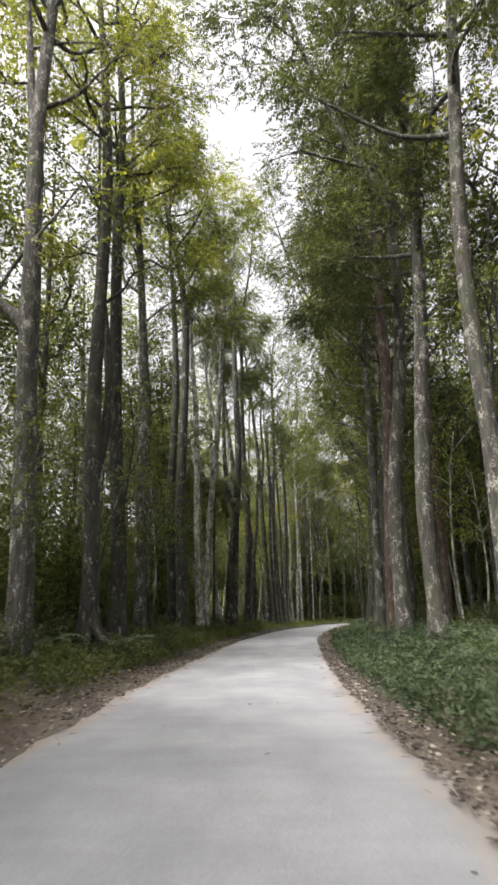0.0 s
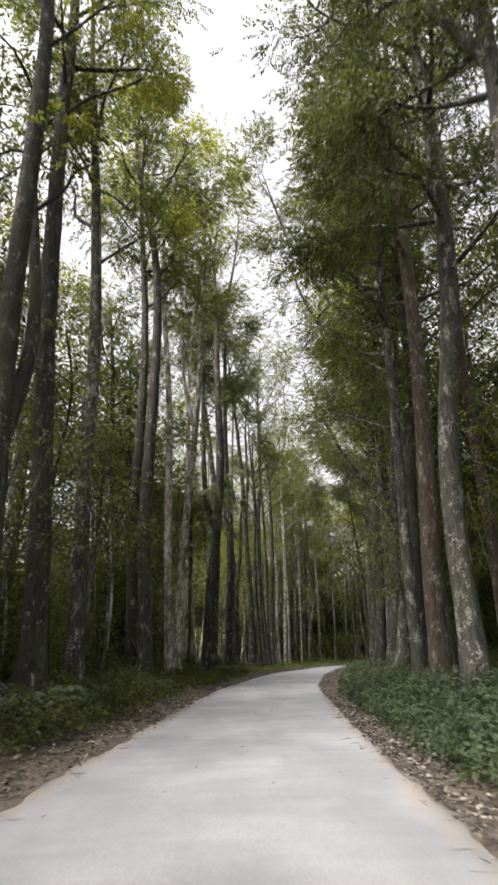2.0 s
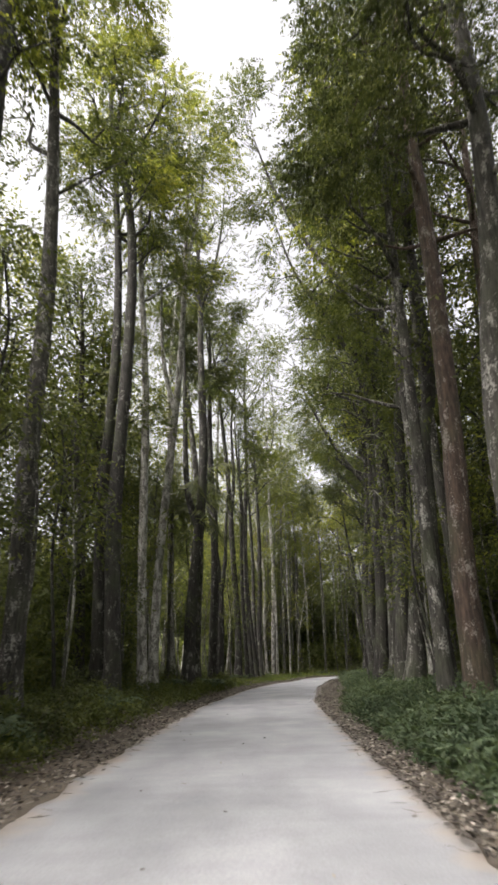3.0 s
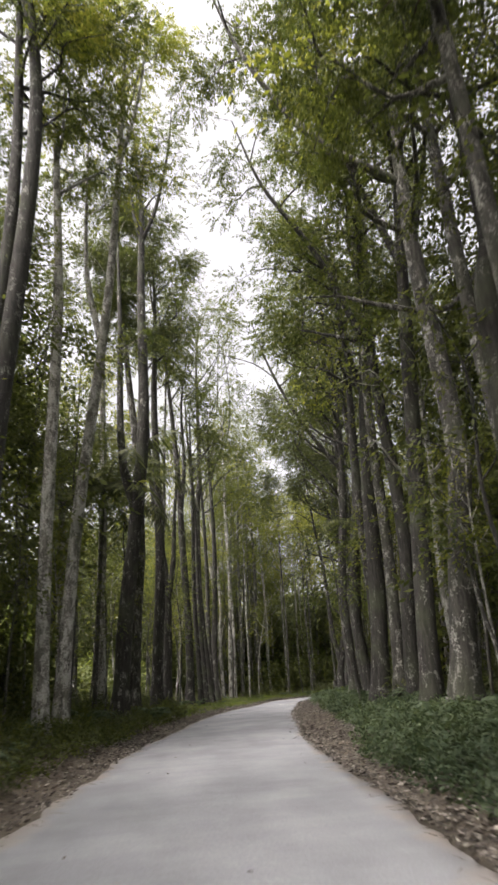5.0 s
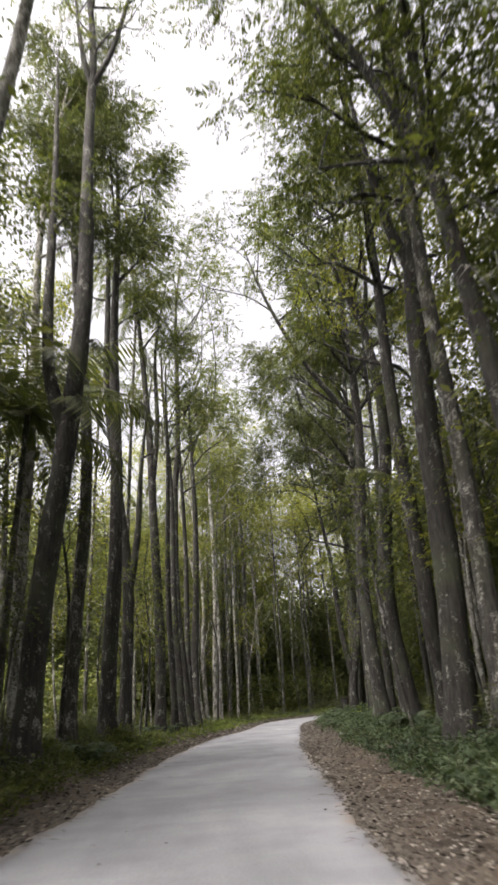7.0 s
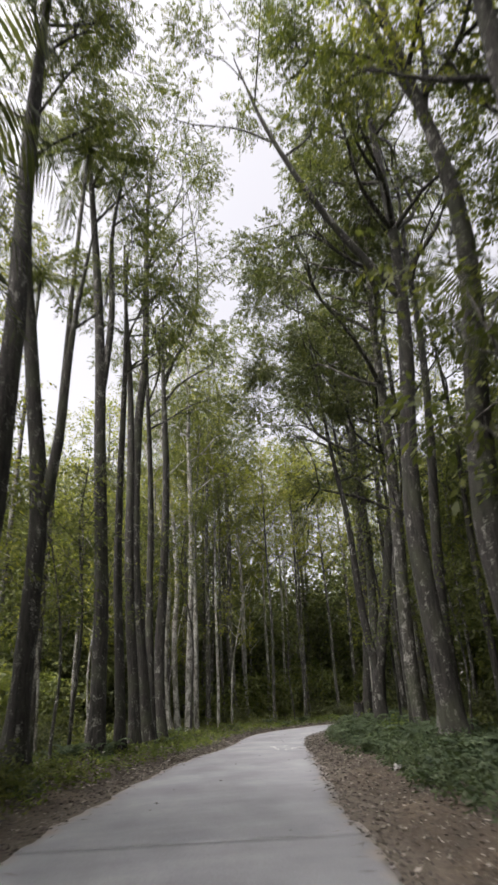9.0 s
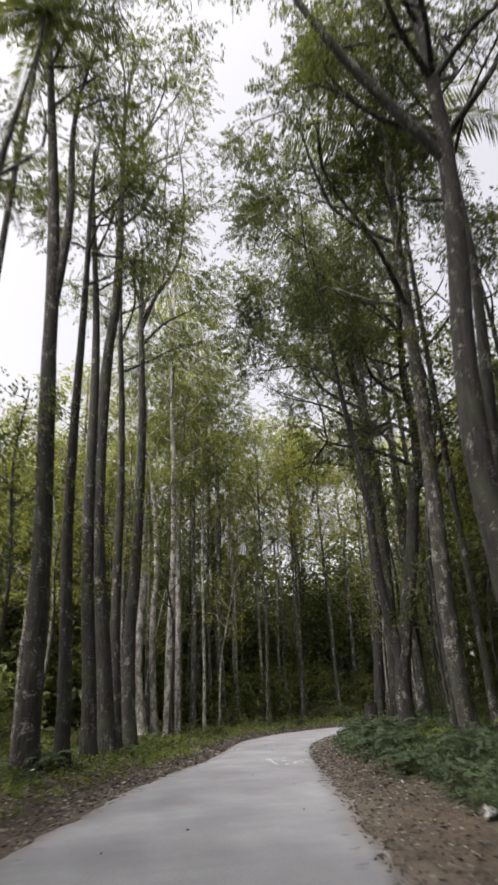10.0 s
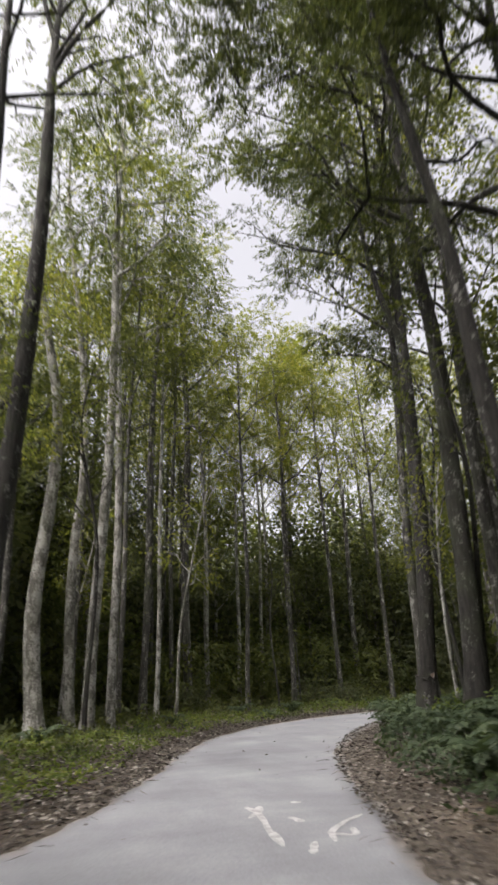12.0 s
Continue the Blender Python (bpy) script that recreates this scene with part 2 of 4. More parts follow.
def sprigs(at, way, count, length, leaf, width, droop, rng):
    """Leafy twigs: from each place, count leaves in two ranks along a way."""
    n = len(at)
    way = unit(way + rng.standard_normal((n, 3)) * 0.35)
    flat = unit(np.array([[0, 0, 1.0]]) + rng.standard_normal((n, 3)) * 0.55)
    side = unit(np.cross(way, flat))
    out = []
    for k in range(count):
        s = (k + 0.6) / count
        sgn = 1 if k % 2 else -1
        base = at + way * length * s + np.array([[0, 0, -1.0]]) * (length * droop * s * s)
        d = unit(way * (0.45 + 0.5 * s) + side * sgn * (1.0 - 0.5 * s) + np.array([[0, 0, -1.0]]) * droop + rng.standard_normal((n, 3)) * 0.22)
        out.append(leaves(base, d, unit(flat + rng.standard_normal((n, 3)) * 0.35), leaf, width, rng))
    return joined(out)


# ---- the road's line and the ground ----
ROAD = spline([(-1.2, -60), (-0.5, -25), (-0.42, 0), (-0.17, 11), (0.2, 17), (0.66, 22.5), (1.33, 30), (2.1, 35), (3.62, 44), (5.48, 52), (6.86, 57),
               (8.4, 62), (10.7, 66.8), (13.8, 70.4), (17.8, 72.8), (23, 74), (32, 74.5), (48, 74)], 14)
ROAD_WAY = unit(np.gradient(ROAD, axis=0))
HALF = 1.98


def narrowed(y, side):
    """How far each edge comes in where the road narrows before the bend."""
    return np.where(np.asarray(side) < 0, 0.66, 0.36) * np.exp(-((np.asarray(y, dtype=float) - 58.8) / 5.5) ** 2)


def from_road(x, y):
    """Signed distance to the road's middle line (right of it: plus)."""
    x, y = np.asarray(x, dtype=float), np.asarray(y, dtype=float)
    best, sign = np.full(x.shape, 1e9), np.ones(x.shape)
    for (px, py), (wx, wy) in zip(ROAD, ROAD_WAY):
        d = np.hypot(x - px, y - py)
        near = d < best
        best = np.where(near, d, best)
        sign = np.where(near, np.where((x - px) * wy - (y - py) * wx > 0, 1.0, -1.0), sign)
    return best * sign


def waves(x, y):
    return (np.sin(x * 0.9 + 1.3 * np.sin(y * 0.37)) + np.sin(y * 0.83 + 1.1 * np.sin(x * 0.51 + 2)) + 0.6 * np.sin(x * 2.3 + y * 1.7) + 0.5 * np.sin(y * 3.1 - x * 2.7)) / 3.1


def ground_height(x, y):
    d = from_road(x, y)
    out = np.abs(d) - HALF + narrowed(y, d)
    rise = np.where(d > 0, 0.40 - 0.22 * np.exp(-((y - 45) / 17) ** 2), 0.36 - 0.26 / (1 + np.exp((53 - y) / 2.5)))
    u = np.clip((out - 0.45) / 2.2, 0, 1)
    bank = rise * u * u * (3 - 2 * u) + 0.05 * np.clip(out, 0, 1)
    z = np.where(out < 0, -0.05, bank + waves(x, y) * 0.10 * np.clip(out / 1.5, 0, 1) - 0.02 * np.clip(0.4 - out, 0, 0.4))
    return z


def on_ground(x, y):
    return float(ground_height(np.array([x]), np.array([y]))[0])


def axis(lo, hi, step, reach):
    mid = np.arange(lo, hi, step)
    grow = np.cumsum(step * 1.35 ** np.arange(1, 40))
    grow = grow[grow < reach]
    return np.concatenate([(lo - grow)[::-1], mid, mid[-1] + grow])


def build_ground():
    xs, ys = axis(-9, 24, 0.3, 2500), axis(-4, 92, 0.3, 2500)
    gx, gy = np.meshgrid(xs, ys, indexing="ij")
    z = ground_height(gx.ravel(), gy.ravel())
    v = np.stack([gx.ravel(), gy.ravel(), z], axis=1)
    i, j = np.meshgrid(np.arange(len(xs) - 1), np.arange(len(ys) - 1), indexing="ij")
    a = i * len(ys) + j
    f = np.stack([a, a + len(ys), a + len(ys) + 1, a + 1], axis=-1).reshape(-1, 4)
    me = mesh_of("ground", v, f, SOIL, True)
    dust = np.clip(1.0 - (np.abs(from_road(v[:, 0], v[:, 1])) - HALF + narrowed(v[:, 1], from_road(v[:, 0], v[:, 1]))) / 0.55 + 0.5 * waves(v[:, 0] * 2.3, v[:, 1] * 2.1), 0, 1)
    me.attributes.new("dust", "FLOAT", "POINT").data.foreach_set("value", dust.astype(np.float32))
    tagged(new("ground", me), "brown forest soil with dusty verges beside the road", "ground", kind="structure")


def edge_wander(run, side):
    """How far the crumbled edge strays, along the run of the road."""
    return 0.05 * np.sin(run * 1.7 + side) + 0.035 * np.sin(run * 4.3 + 2 * side) + 0.03 * np.sin(run * 0.6 + 3 * side) + 0.02 * np.sin(run * 9.1 + side)


def build_road():
    """A concrete bed with cast slabs on it, parted by narrow joints."""
    steps = np.array([-1, -0.975, -0.8, -0.55, -0.25, 0, 0.25, 0.55, 0.8, 0.975, 1])
    m = len(steps)
    run = np.concatenate([[0], np.cumsum(np.linalg.norm(np.diff(ROAD, axis=0), axis=1))])

    def strip(lo, hi, count, lift, skirt):
        at = np.linspace(lo, hi, count)
        if skirt:  # the ends drop into the joints
            at = np.concatenate([[lo], at, [hi]])
        line = np.stack([np.interp(at, run, ROAD[:, 0]), np.interp(at, run, ROAD[:, 1])], axis=1)
        way = unit(np.stack([np.interp(at, run, ROAD_WAY[:, 0]), np.interp(at, run, ROAD_WAY[:, 1])], axis=1))
        across = np.stack([way[:, 1], -way[:, 0]], axis=1)
        n, v, dust = len(at), [], []
        for s in steps:
            o = s * (HALF - narrowed(line[:, 1], s)) + (abs(s) > 0.9) * np.sign(s) * edge_wander(at, 1.0 if s < 0 else 4.0)
            z = 0.02 - 0.09 * (abs(s) == 1) + 0.015 * (1 - abs(s)) + np.zeros(n) + lift
            if skirt:
                z[0] = z[-1] = -0.03
            v.append(np.column_stack([line + across * o[:, None], z]))
            clear = np.interp(line[:, 1], [20, 30], [0.55, 0.72])  # the dusty margins are wider before the first trees, and dust covers the bend
            dust.append(np.clip((abs(s) - clear) / (1 - clear), 0, 1) * 0.9 + np.interp(line[:, 1], [67, 74], [0, 0.45]))
        i, j = np.meshgrid(np.arange(m - 1), np.arange(n - 1), indexing="ij")
        a = i * n + j
        me = mesh_of("slab" if skirt else "road", np.concatenate(v), np.stack([a, a + n, a + n + 1, a + 1], axis=-1).reshape(-1, 4)[:, ::-1], CONCRETE, not skirt)
        me.attributes.new("dust", "FLOAT", "POINT").data.foreach_set("value", np.concatenate(dust).astype(np.float32))
        return me

    road = tagged(new("road", strip(run[0], run[-1], 500, -0.035, False)), "narrow pale grey concrete road with dusty crumbling edges", "road", kind="structure")
    joint = float(np.interp(41.76, ROAD[:, 1], run))
    for lo, hi in ((joint - 88, joint - 44), (joint - 44, joint), (joint, joint + 36), (joint + 36, run[-1])):
        part("slab", strip(lo + 0.004, hi - 0.004, 240, 0.0, True), road)


build_ground()
build_road()


# ---- trees ----
def crown_mesh(name, centres, ways, count, spread, sprig, leaf, width, droop, mat, rng, ranks=6):
    """Leafy twigs scattered about the ends of the boughs."""
    share = rng.gamma(0.9, 1.0, len(centres)) + 0.12
    k = rng.choice(len(centres), count, p=share / share.sum())
    at = centres[k] + rng.standard_normal((count, 3)) * np.array([[spread, spread, spread * 0.75]])
    way = ways[k] * 0.6 + unit(at - centres[k] + 1e-4) * 0.9
    v, f = sprigs(at, way, ranks, sprig, leaf, width, droop, rng)
    return mesh_of(name, v, f, mat)


def boughs(line, radii, z0, z1, reach, number, rng, toward=None, rise=0.8):
    """Side boughs on a stem between two heights: stems, and the places and ways of their leafy ends."""
    pieces, ends, ways = [], [], []
    for k in range(number):
        u = (k + rng.uniform(0.1, 0.9)) / number
        z = z0 + (z1 - z0) * u
        i = int(np.clip(np.searchsorted(line[:, 2], z), 1, len(line) - 1))
        p = line[i]
        a = k * 2.399 + rng.uniform(-0.6, 0.6)
        d = np.array([math.cos(a), math.sin(a), 0.0])
        if toward is not None:
            d = d + np.array([toward[0], toward[1], 0]) * 0.8
            d /= np.linalg.norm(d) + 1e-6
        size = reach * (0.55 + 0.45 * math.sin(math.pi * min(1, 0.25 + u * 0.75))) * rng.uniform(0.65, 1.15)
        up = rise * rng.uniform(0.6, 1.4)
        q = [p, p + d * size * 0.35 + np.array([0, 0, size * 0.35 * up]), p + d * size * 0.7 + np.array([0, 0, size * 0.75 * up]) + rng.standard_normal(3) * 0.12 * size,
             p + d * size + np.array([0, 0, size * 0.95 * up]) + rng.standard_normal(3) * 0.12 * size]
        path = spline(q, 3)
        r0 = min(radii[i] * 0.6, 0.022 + 0.02 * size)
        own = [tube(path, np.linspace(r0, 0.008, len(path)), 5, rng, 0.04)]
        for s in (6, 8, 9):
            ends.append(path[s])
            ways.append(d)
        for _ in range(2):
            s = rng.integers(3, 7)
            e = path[s] + (d * rng.uniform(0.2, 0.6) + rng.standard_normal(3) * 0.5 + np.array([0, 0, 0.35])) * size * 0.45
            sub = spline([path[s], (path[s] + e) / 2 + rng.standard_normal(3) * 0.06 * size, e], 3)
            own.append(tube(sub, np.linspace(r0 * 0.5, 0.006, len(sub)), 3, rng, 0.04))
            ends.append(e)
            ways.append(d)
        pieces.append(joined(own))
    return pieces, np.array(ends), np.array(ways)


def tree(label, x, y, dia, tall, bend=(), crown=None, leaf=LEAF_MID, bark_mat=BARK_DARK, twigs=1500, size=0.17, reach=2.2, number=14, toward=None,
         rise=0.8, forks=(), flare=1.0, seed=0, droop=0.35, spread=0.36, group="trees along the road", far=False, name="tree"):
    """A tree: bend gives the trunk's sideways shift (height, dx, dy); crown the heights between which it is leafy;
    forks (height, dx, dy, dz, ...) big limbs that leave the trunk and also bear leaves."""
    rng = np.random.default_rng(int(abs(x) * 131 + abs(y) * 917 + seed))
    z = on_ground(x, y)
    root = tagged(new(name), label, name.replace("_", " "), group)
    root.location = (x, y, z)
    pts = [(0, 0, -0.3), (0, 0, 0.5)]
    for h, dx, dy in bend:
        pts.append((dx, dy, h - z))
    if pts[-1][2] < tall - 1:
        (ax, ay, az), (bx, by, bz) = pts[-2], pts[-1]
        k = (tall - bz) / max(bz - az, 4.0) * 0.5
        pts.append((bx + (bx - ax) * k + rng.uniform(-0.3, 0.3), by + (by - ay) * k + rng.uniform(-0.3, 0.3), tall))
    if len(pts) < 4:
        pts.insert(2, (pts[-1][0] * 0.45 + rng.uniform(-0.1, 0.1), pts[-1][1] * 0.45 + rng.uniform(-0.1, 0.1), tall * 0.5))
    fine = spline(pts, max(5, int(34 / len(pts))))
    hh = np.clip(fine[:, 2] / tall, 0, 1)
    sway = np.column_stack([np.sin(hh * 9 + seed + x), np.cos(hh * 8 + y), 0 * hh]) * (dia * 0.3) * np.minimum(1, hh * 5)[:, None]
    fine = fine + sway
    radii = dia / 2 * (1 - 0.82 * hh ** 1.7) + 0.012
    part("trunk", mesh_of("trunk", *tube(fine, radii, 7 if far else 12, rng, 0.035, flare), bark_mat, True), root)
    z0, z1 = crown if crown else (tall * 0.5, tall)
    pieces, ends, ways = boughs(fine, radii, z0, min(z1, tall - 0.3), reach, number, rng, toward, rise)
    for fk in forks:
        i = int(np.clip(np.searchsorted(fine[:, 2], fk[0] - z), 1, len(fine) - 2))
        q = [fine[i] * 0.6 + fine[i - 1] * 0.4] + [np.array(fk[1 + 3 * k: 4 + 3 * k]) - np.array([0, 0, z]) for k in range((len(fk) - 1) // 3)]
        path = spline(q, 6)
        rr = 0.02 + (radii[i] * 0.76 - 0.02) * (1 - np.linspace(0, 1, len(path)) ** 1.5)
        part("limb", mesh_of("limb", *tube(path, rr, 9, rng, 0.035), bark_mat, True), root)
        p2, e2, w2 = boughs(path, rr, path[len(path) // 2, 2], path[-1, 2], reach * 0.8, max(3, number // 3), rng, toward, rise)
        pieces += p2
        ends, ways = np.concatenate([ends, e2]), np.concatenate([ways, w2])
    if far:
        tagged(part("branchwork", mesh_of("branchwork", *joined(pieces), bark_mat, True), root), kind="stuff")
    else:
        for piece in pieces:
            part("branch", mesh_of("branch", *piece, bark_mat, True), root)
    part("crown", crown_mesh("crown", ends, ways, twigs, spread, size * 2.3, size * (1.0 if far else 0.72), 0.23, droop, leaf, rng, 4 if far else 9), root)
    return root


TALL_DARK = "tall slender tree with dark lichened bark and thin green crown"
TALL_GREY = "tall grey-barked tree with pale lichen patches beside the road"
TALL_PALE = "slim pale-barked tree with sparse yellow-green crown"
DENSE = "leaning tree with dense dark green overhanging crown beside the road"
THIN = "very thin straight pale-stemmed forest tree at the bend"

# left of the road, from the start onwards
tree(TALL_GREY, -4.5, 12.2, 0.46, 24, ((4.2, -0.15, 0), (8.9, -0.2, 0), (13.6, -0.6, 0), (18, -0.65, 0)), (13, 24), LEAF_YELLOW, BARK_MID, 1652, size=0.165, number=16, reach=3.0,
     forks=((12.6, -0.9, 0, 15, -1.5, 0.2, 20), (7.5, -1.2, 0.3, 8.4, -2.4, 0.4, 9.2)))
leaning = tree(TALL_DARK, -4.34, 16.8, 0.46, 27, ((5.3, -0.1, 0), (13.8, -0.15, 0), (20.8, -0.65, 0)), (14, 27), LEAF_YELLOW, BARK_DARK, 1652, size=0.165, number=16, reach=3.2, flare=1.5,
     forks=((4.5, 0.1, 0.6, 8, -0.5, 0.9, 13, -0.9, 1.1, 19),))
_root_rng = np.random.default_rng(9)
for tip, side, wide in (((1.15, -0.95), 0.25, 0.11), ((0.35, -1.25), -0.2, 0.09), ((1.2, 0.25), 0.2, 0.08)):  # roots that run out over the verge
    run = spline([(0.05, -0.05, 1.1), (tip[0] * 0.3, tip[1] * 0.3, 0.42), (tip[0] * 0.65 + side * 0.2, tip[1] * 0.65, 0.12), (*tip, -0.12)], 5)
    part("root", mesh_of("root", *tube(run, np.linspace(wide * 1.3, 0.03, len(run)), 8, _root_rng, 0.06), BARK_DARK, True), leaning)
tree(TALL_DARK, -3.92, 18.4, 0.46, 27, ((5.6, -0.1, 0), (10.5, -0.35, 0), (14.9, -0.65, 0), (20, -0.7, 0)), (13, 27), LEAF_YELLOW, BARK_DARK, 2215, size=0.165, number=16, reach=3.2, flare=1.2)
tree(TALL_DARK, -3.74, 21.0, 0.40, 24, ((5, 0.05, 0), (9, -0.02, 0), (15, -0.55, 0)), (11, 24), LEAF_MID, BARK_MID, 2332, size=0.165, number=14, reach=2.8)
tree("forked dark tree with twin stems in the undergrowth", -4.73, 31.1, 0.36, 17, ((4, -0.1, 0), (6.8, -0.1, 0), (9, -0.6, 0)), (11, 17), LEAF_MID, BARK_DARK, 1209, number=10,
     forks=((6.2, 0.4, 0, 9, 0.7, 0, 14),))
tree(TALL_DARK, -3.7, 29.06, 0.40, 26, ((6, -0.05, 0), (12.2, -0.05, 0), (21, -0.4, 0)), (14, 26), LEAF_MID, BARK_DARK, 2116, number=14, reach=2.6, toward=(0.6, 0.1))
tree(TALL_DARK, -3.09, 28.3, 0.48, 27, ((5, -0.06, 0), (12, -0.16, 0), (18, -0.28, 0), (23.4, -1.1, 0)), (15, 27), LEAF_YELLOW, BARK_DARK, 2539, number=15, reach=2.8, toward=(0.6, 0.1))
tree(TALL_PALE, -2.6, 31.5, 0.32, 26, ((6, -0.1, 0), (12, -0.35, 0), (19, -0.7, 0)), (15, 26), LEAF_MID, BARK_PALE, 2116, number=13, reach=2.5, toward=(0.6, 0.1))
tree("pale slanting tree leaning over the road with forked top", -2.42, 33.1, 0.33, 29, ((7, 0.32, 0), (10.5, 0.52, 0), (20, 1.05, 0.1), (26, 1.2, 0.1)), (17, 29), LEAF_YELLOW, BARK_PALE, 1411,
     number=12, reach=2.4, forks=((12, 0.0, 0.2, 15, -0.2, 0.3, 22), (19.5, 1.7, 0, 23, 2.0, 0, 27)))
tree("dark trunk forking high into bare upswept limbs", -1.3, 38.4, 0.52, 27, ((4, 0.1, 0), (7.8, 0.3, 0), (13, 0.58, 0), (21, 0.55, 0.05), (25, 0.1, 0)), (21, 27), LEAF_MID, BARK_DARK, 600, number=8,
     reach=2.0, rise=1.5, forks=((20.6, 1.1, 0, 22.3, 1.7, 0, 26, 1.9, 0, 29), (20.0, 0.0, 0, 22.5, -0.5, 0, 27), (7.2, -0.2, -0.1, 10, -0.4, -0.1, 16, -0.7, 0, 22)))
tree(TALL_DARK, -1.15, 43.2, 0.40, 28, ((5, 0.08, 0), (10, 0.0, 0), (18, -0.6, 0), (26, -1.4, 0)), (17, 28), LEAF_DARK, BARK_MID, 3220, number=13, reach=2.5, toward=(0.6, 0.1))
tree(TALL_PALE, -2.3, 42.0, 0.34, 25, ((6, -0.2, 0), (14.5, -0.5, 0), (21, -0.3, 0)), (14, 25), LEAF_DARK, BARK_PALE, 3220, number=12, reach=2.4, toward=(0.6, 0.1))
tree(TALL_DARK, -0.3, 45.5, 0.48, 25, ((6, 0.02, 0), (11.2, 0.1, 0), (18, -0.1, 0)), (16, 25), LEAF_MID, BARK_DARK, 1500, number=11, reach=3.0, toward=(0.8, -0.1))
tree("dark tree with a thin side stem and bare lower branches", 0.15, 48.3, 0.42, 25, ((4, -0.05, 0), (6.7, -0.15, 0), (11, -0.55, 0), (15.5, -1.0, 0)), (16, 25), LEAF_MID, BARK_DARK, 1500, number=11, reach=3.0,
     forks=((5.5, 0.35, 0, 7.6, 0.5, 0, 11, 0.9, 0.1, 15),), toward=(0.8, -0.1))
tree("dark tree forking into two upswept stems", 1.4, 53.4, 0.44, 27, ((5.7, -0.05, 0), (9.5, -0.15, 0), (13.5, -0.4, 0), (19.5, -1.1, 0), (24, -1.45, 0)), (18, 27), LEAF_MID, BARK_DARK, 682, number=9, reach=3.0,
     rise=1.3, forks=((11.5, -0.1, 0, 15, -0.2, 0, 19.6, 0.6, 0, 25.5),), toward=(0.8, -0.1))
tree(TALL_PALE, 2.05, 54.2, 0.28, 19, ((6, -0.15, 0), (12, -0.3, 0)), (12, 19), LEAF_MID, BARK_DARK, 682, number=9, toward=(0.4, 0))
tree(TALL_DARK, 2.46, 56.6, 0.36, 21, ((6, -0.2, 0), (12, -0.5, 0)), (13, 21), LEAF_MID, BARK_DARK, 877, number=10, toward=(0.4, 0))
tree("dark tree with long bare upswept branches and sparse leaves", 2.85, 58.2, 0.44, 29, ((3, -0.15, 0), (6.5, -0.4, 0), (12.6, -0.6, 0), (16, -0.45, 0), (25, -0.2, 0)), (17, 29), LEAF_MID, BARK_DARK, 682, number=12, rise=1.4, reach=3.6, toward=(0.7, 0))
tree(TALL_DARK, 3.08, 59.4, 0.30, 20, ((6, -0.1, 0), (12, -0.3, 0)), (12, 20), LEAF_MID, BARK_DARK, 780, number=9, reach=3.6, toward=(0.7, 0))
tree("dark tree forking high into two sinuous limbs over the road", 3.46, 61.0, 0.42, 21, ((3, 0.02, 0), (5.7, 0.1, 0), (9.5, 0.05, 0), (16.8, 0.15, 0)), (14, 21), LEAF_MID, BARK_DARK, 682, number=8, rise=1.3, forks=((16.4, 0.6, 0, 18, 1.7, 0, 20.6, 1.9, 0, 25, 1.4, 0, 30), (16.9, -0.4, 0, 20, 0.8, 0, 22.4, 1.2, 0, 30)), reach=3.6, toward=(0.7, 0))
tree("pale smooth-barked tree with a broken crooked top", 3.94, 65.2, 0.36, 15, ((3.7, -0.2, 0), (8.6, -0.12, 0), (12.3, -0.65, 0), (13.6, -1.0, 0)), (12, 15), LEAF_MID, BARK_PALE, 234, number=4, reach=3.6, toward=(0.7, 0))
tree(TALL_PALE, 4.55, 67.9, 0.27, 22, ((5, -0.2, 0), (7.7, -0.1, 0), (13, -0.4, 0), (19, -1.2, 0)), (10, 22), LEAF_MID, BARK_PALE, 858, number=12)
def thin_tree(sx, sy, sd, st, pale, twigs=680):
    st *= 1.15 if sx < 9 else 1.0
    # from x 9 on, all-yellow leaves paint in the sunlight on the crowns
    tree(THIN, sx, sy, sd, st, ((st * 0.5, random.uniform(-0.15, 0.3), 0),), (st * 0.5, st), random.choice((LEAF_MID, LEAF_MID, LEAF_YELLOW)) if sx < 9 else LEAF_YELLOW, BARK_PALE if pale else BARK_MID,
         int(twigs * 1.35), size=0.19, spread=0.5, number=12, reach=3.0, toward=(0.35, -0.1), flare=0.8, group="thin trees at the bend")


for sx, sy, sd, st, pale in ((5.05, 67.4, 0.30, 23, 1), (5.65, 69.7, 0.25, 21, 1), (5.9, 72.2, 0.17, 17, 0), (6.87, 75.6, 0.28, 24, 0), (7.3, 73.6, 0.16, 18, 1), (8.4, 79.8, 0.2, 22, 0),
                             (9.25, 80.0, 0.40, 27, 0), (10.45, 81.6, 0.24, 22, 1), (12.9, 86.0, 0.20, 20, 1), (14.9, 88.5, 0.22, 22, 1), (16.2, 91.5, 0.26, 22, 1)):
    thin_tree(sx, sy, sd, st, pale)
for sx, sy, sd, st, pale in ((17.6, 90.2, 0.36, 25, 0), (21.3, 88.5, 0.34, 21, 0), (4.3, 72.8, 0.18, 19, 0), (5.6, 78.5, 0.22, 22, 0), (7.7, 84.2, 0.22, 23, 0), (6.2, 87, 0.26, 24, 0),
                             (9.8, 88.6, 0.22, 21, 0), (11.6, 90.5, 0.24, 22, 1), (12.9, 95, 0.26, 23, 0), (8.4, 94, 0.28, 25, 0), (19.2, 95, 0.26, 22, 0), (24.5, 92, 0.3, 22, 0)):
    thin_tree(sx, sy, sd, st, pale)
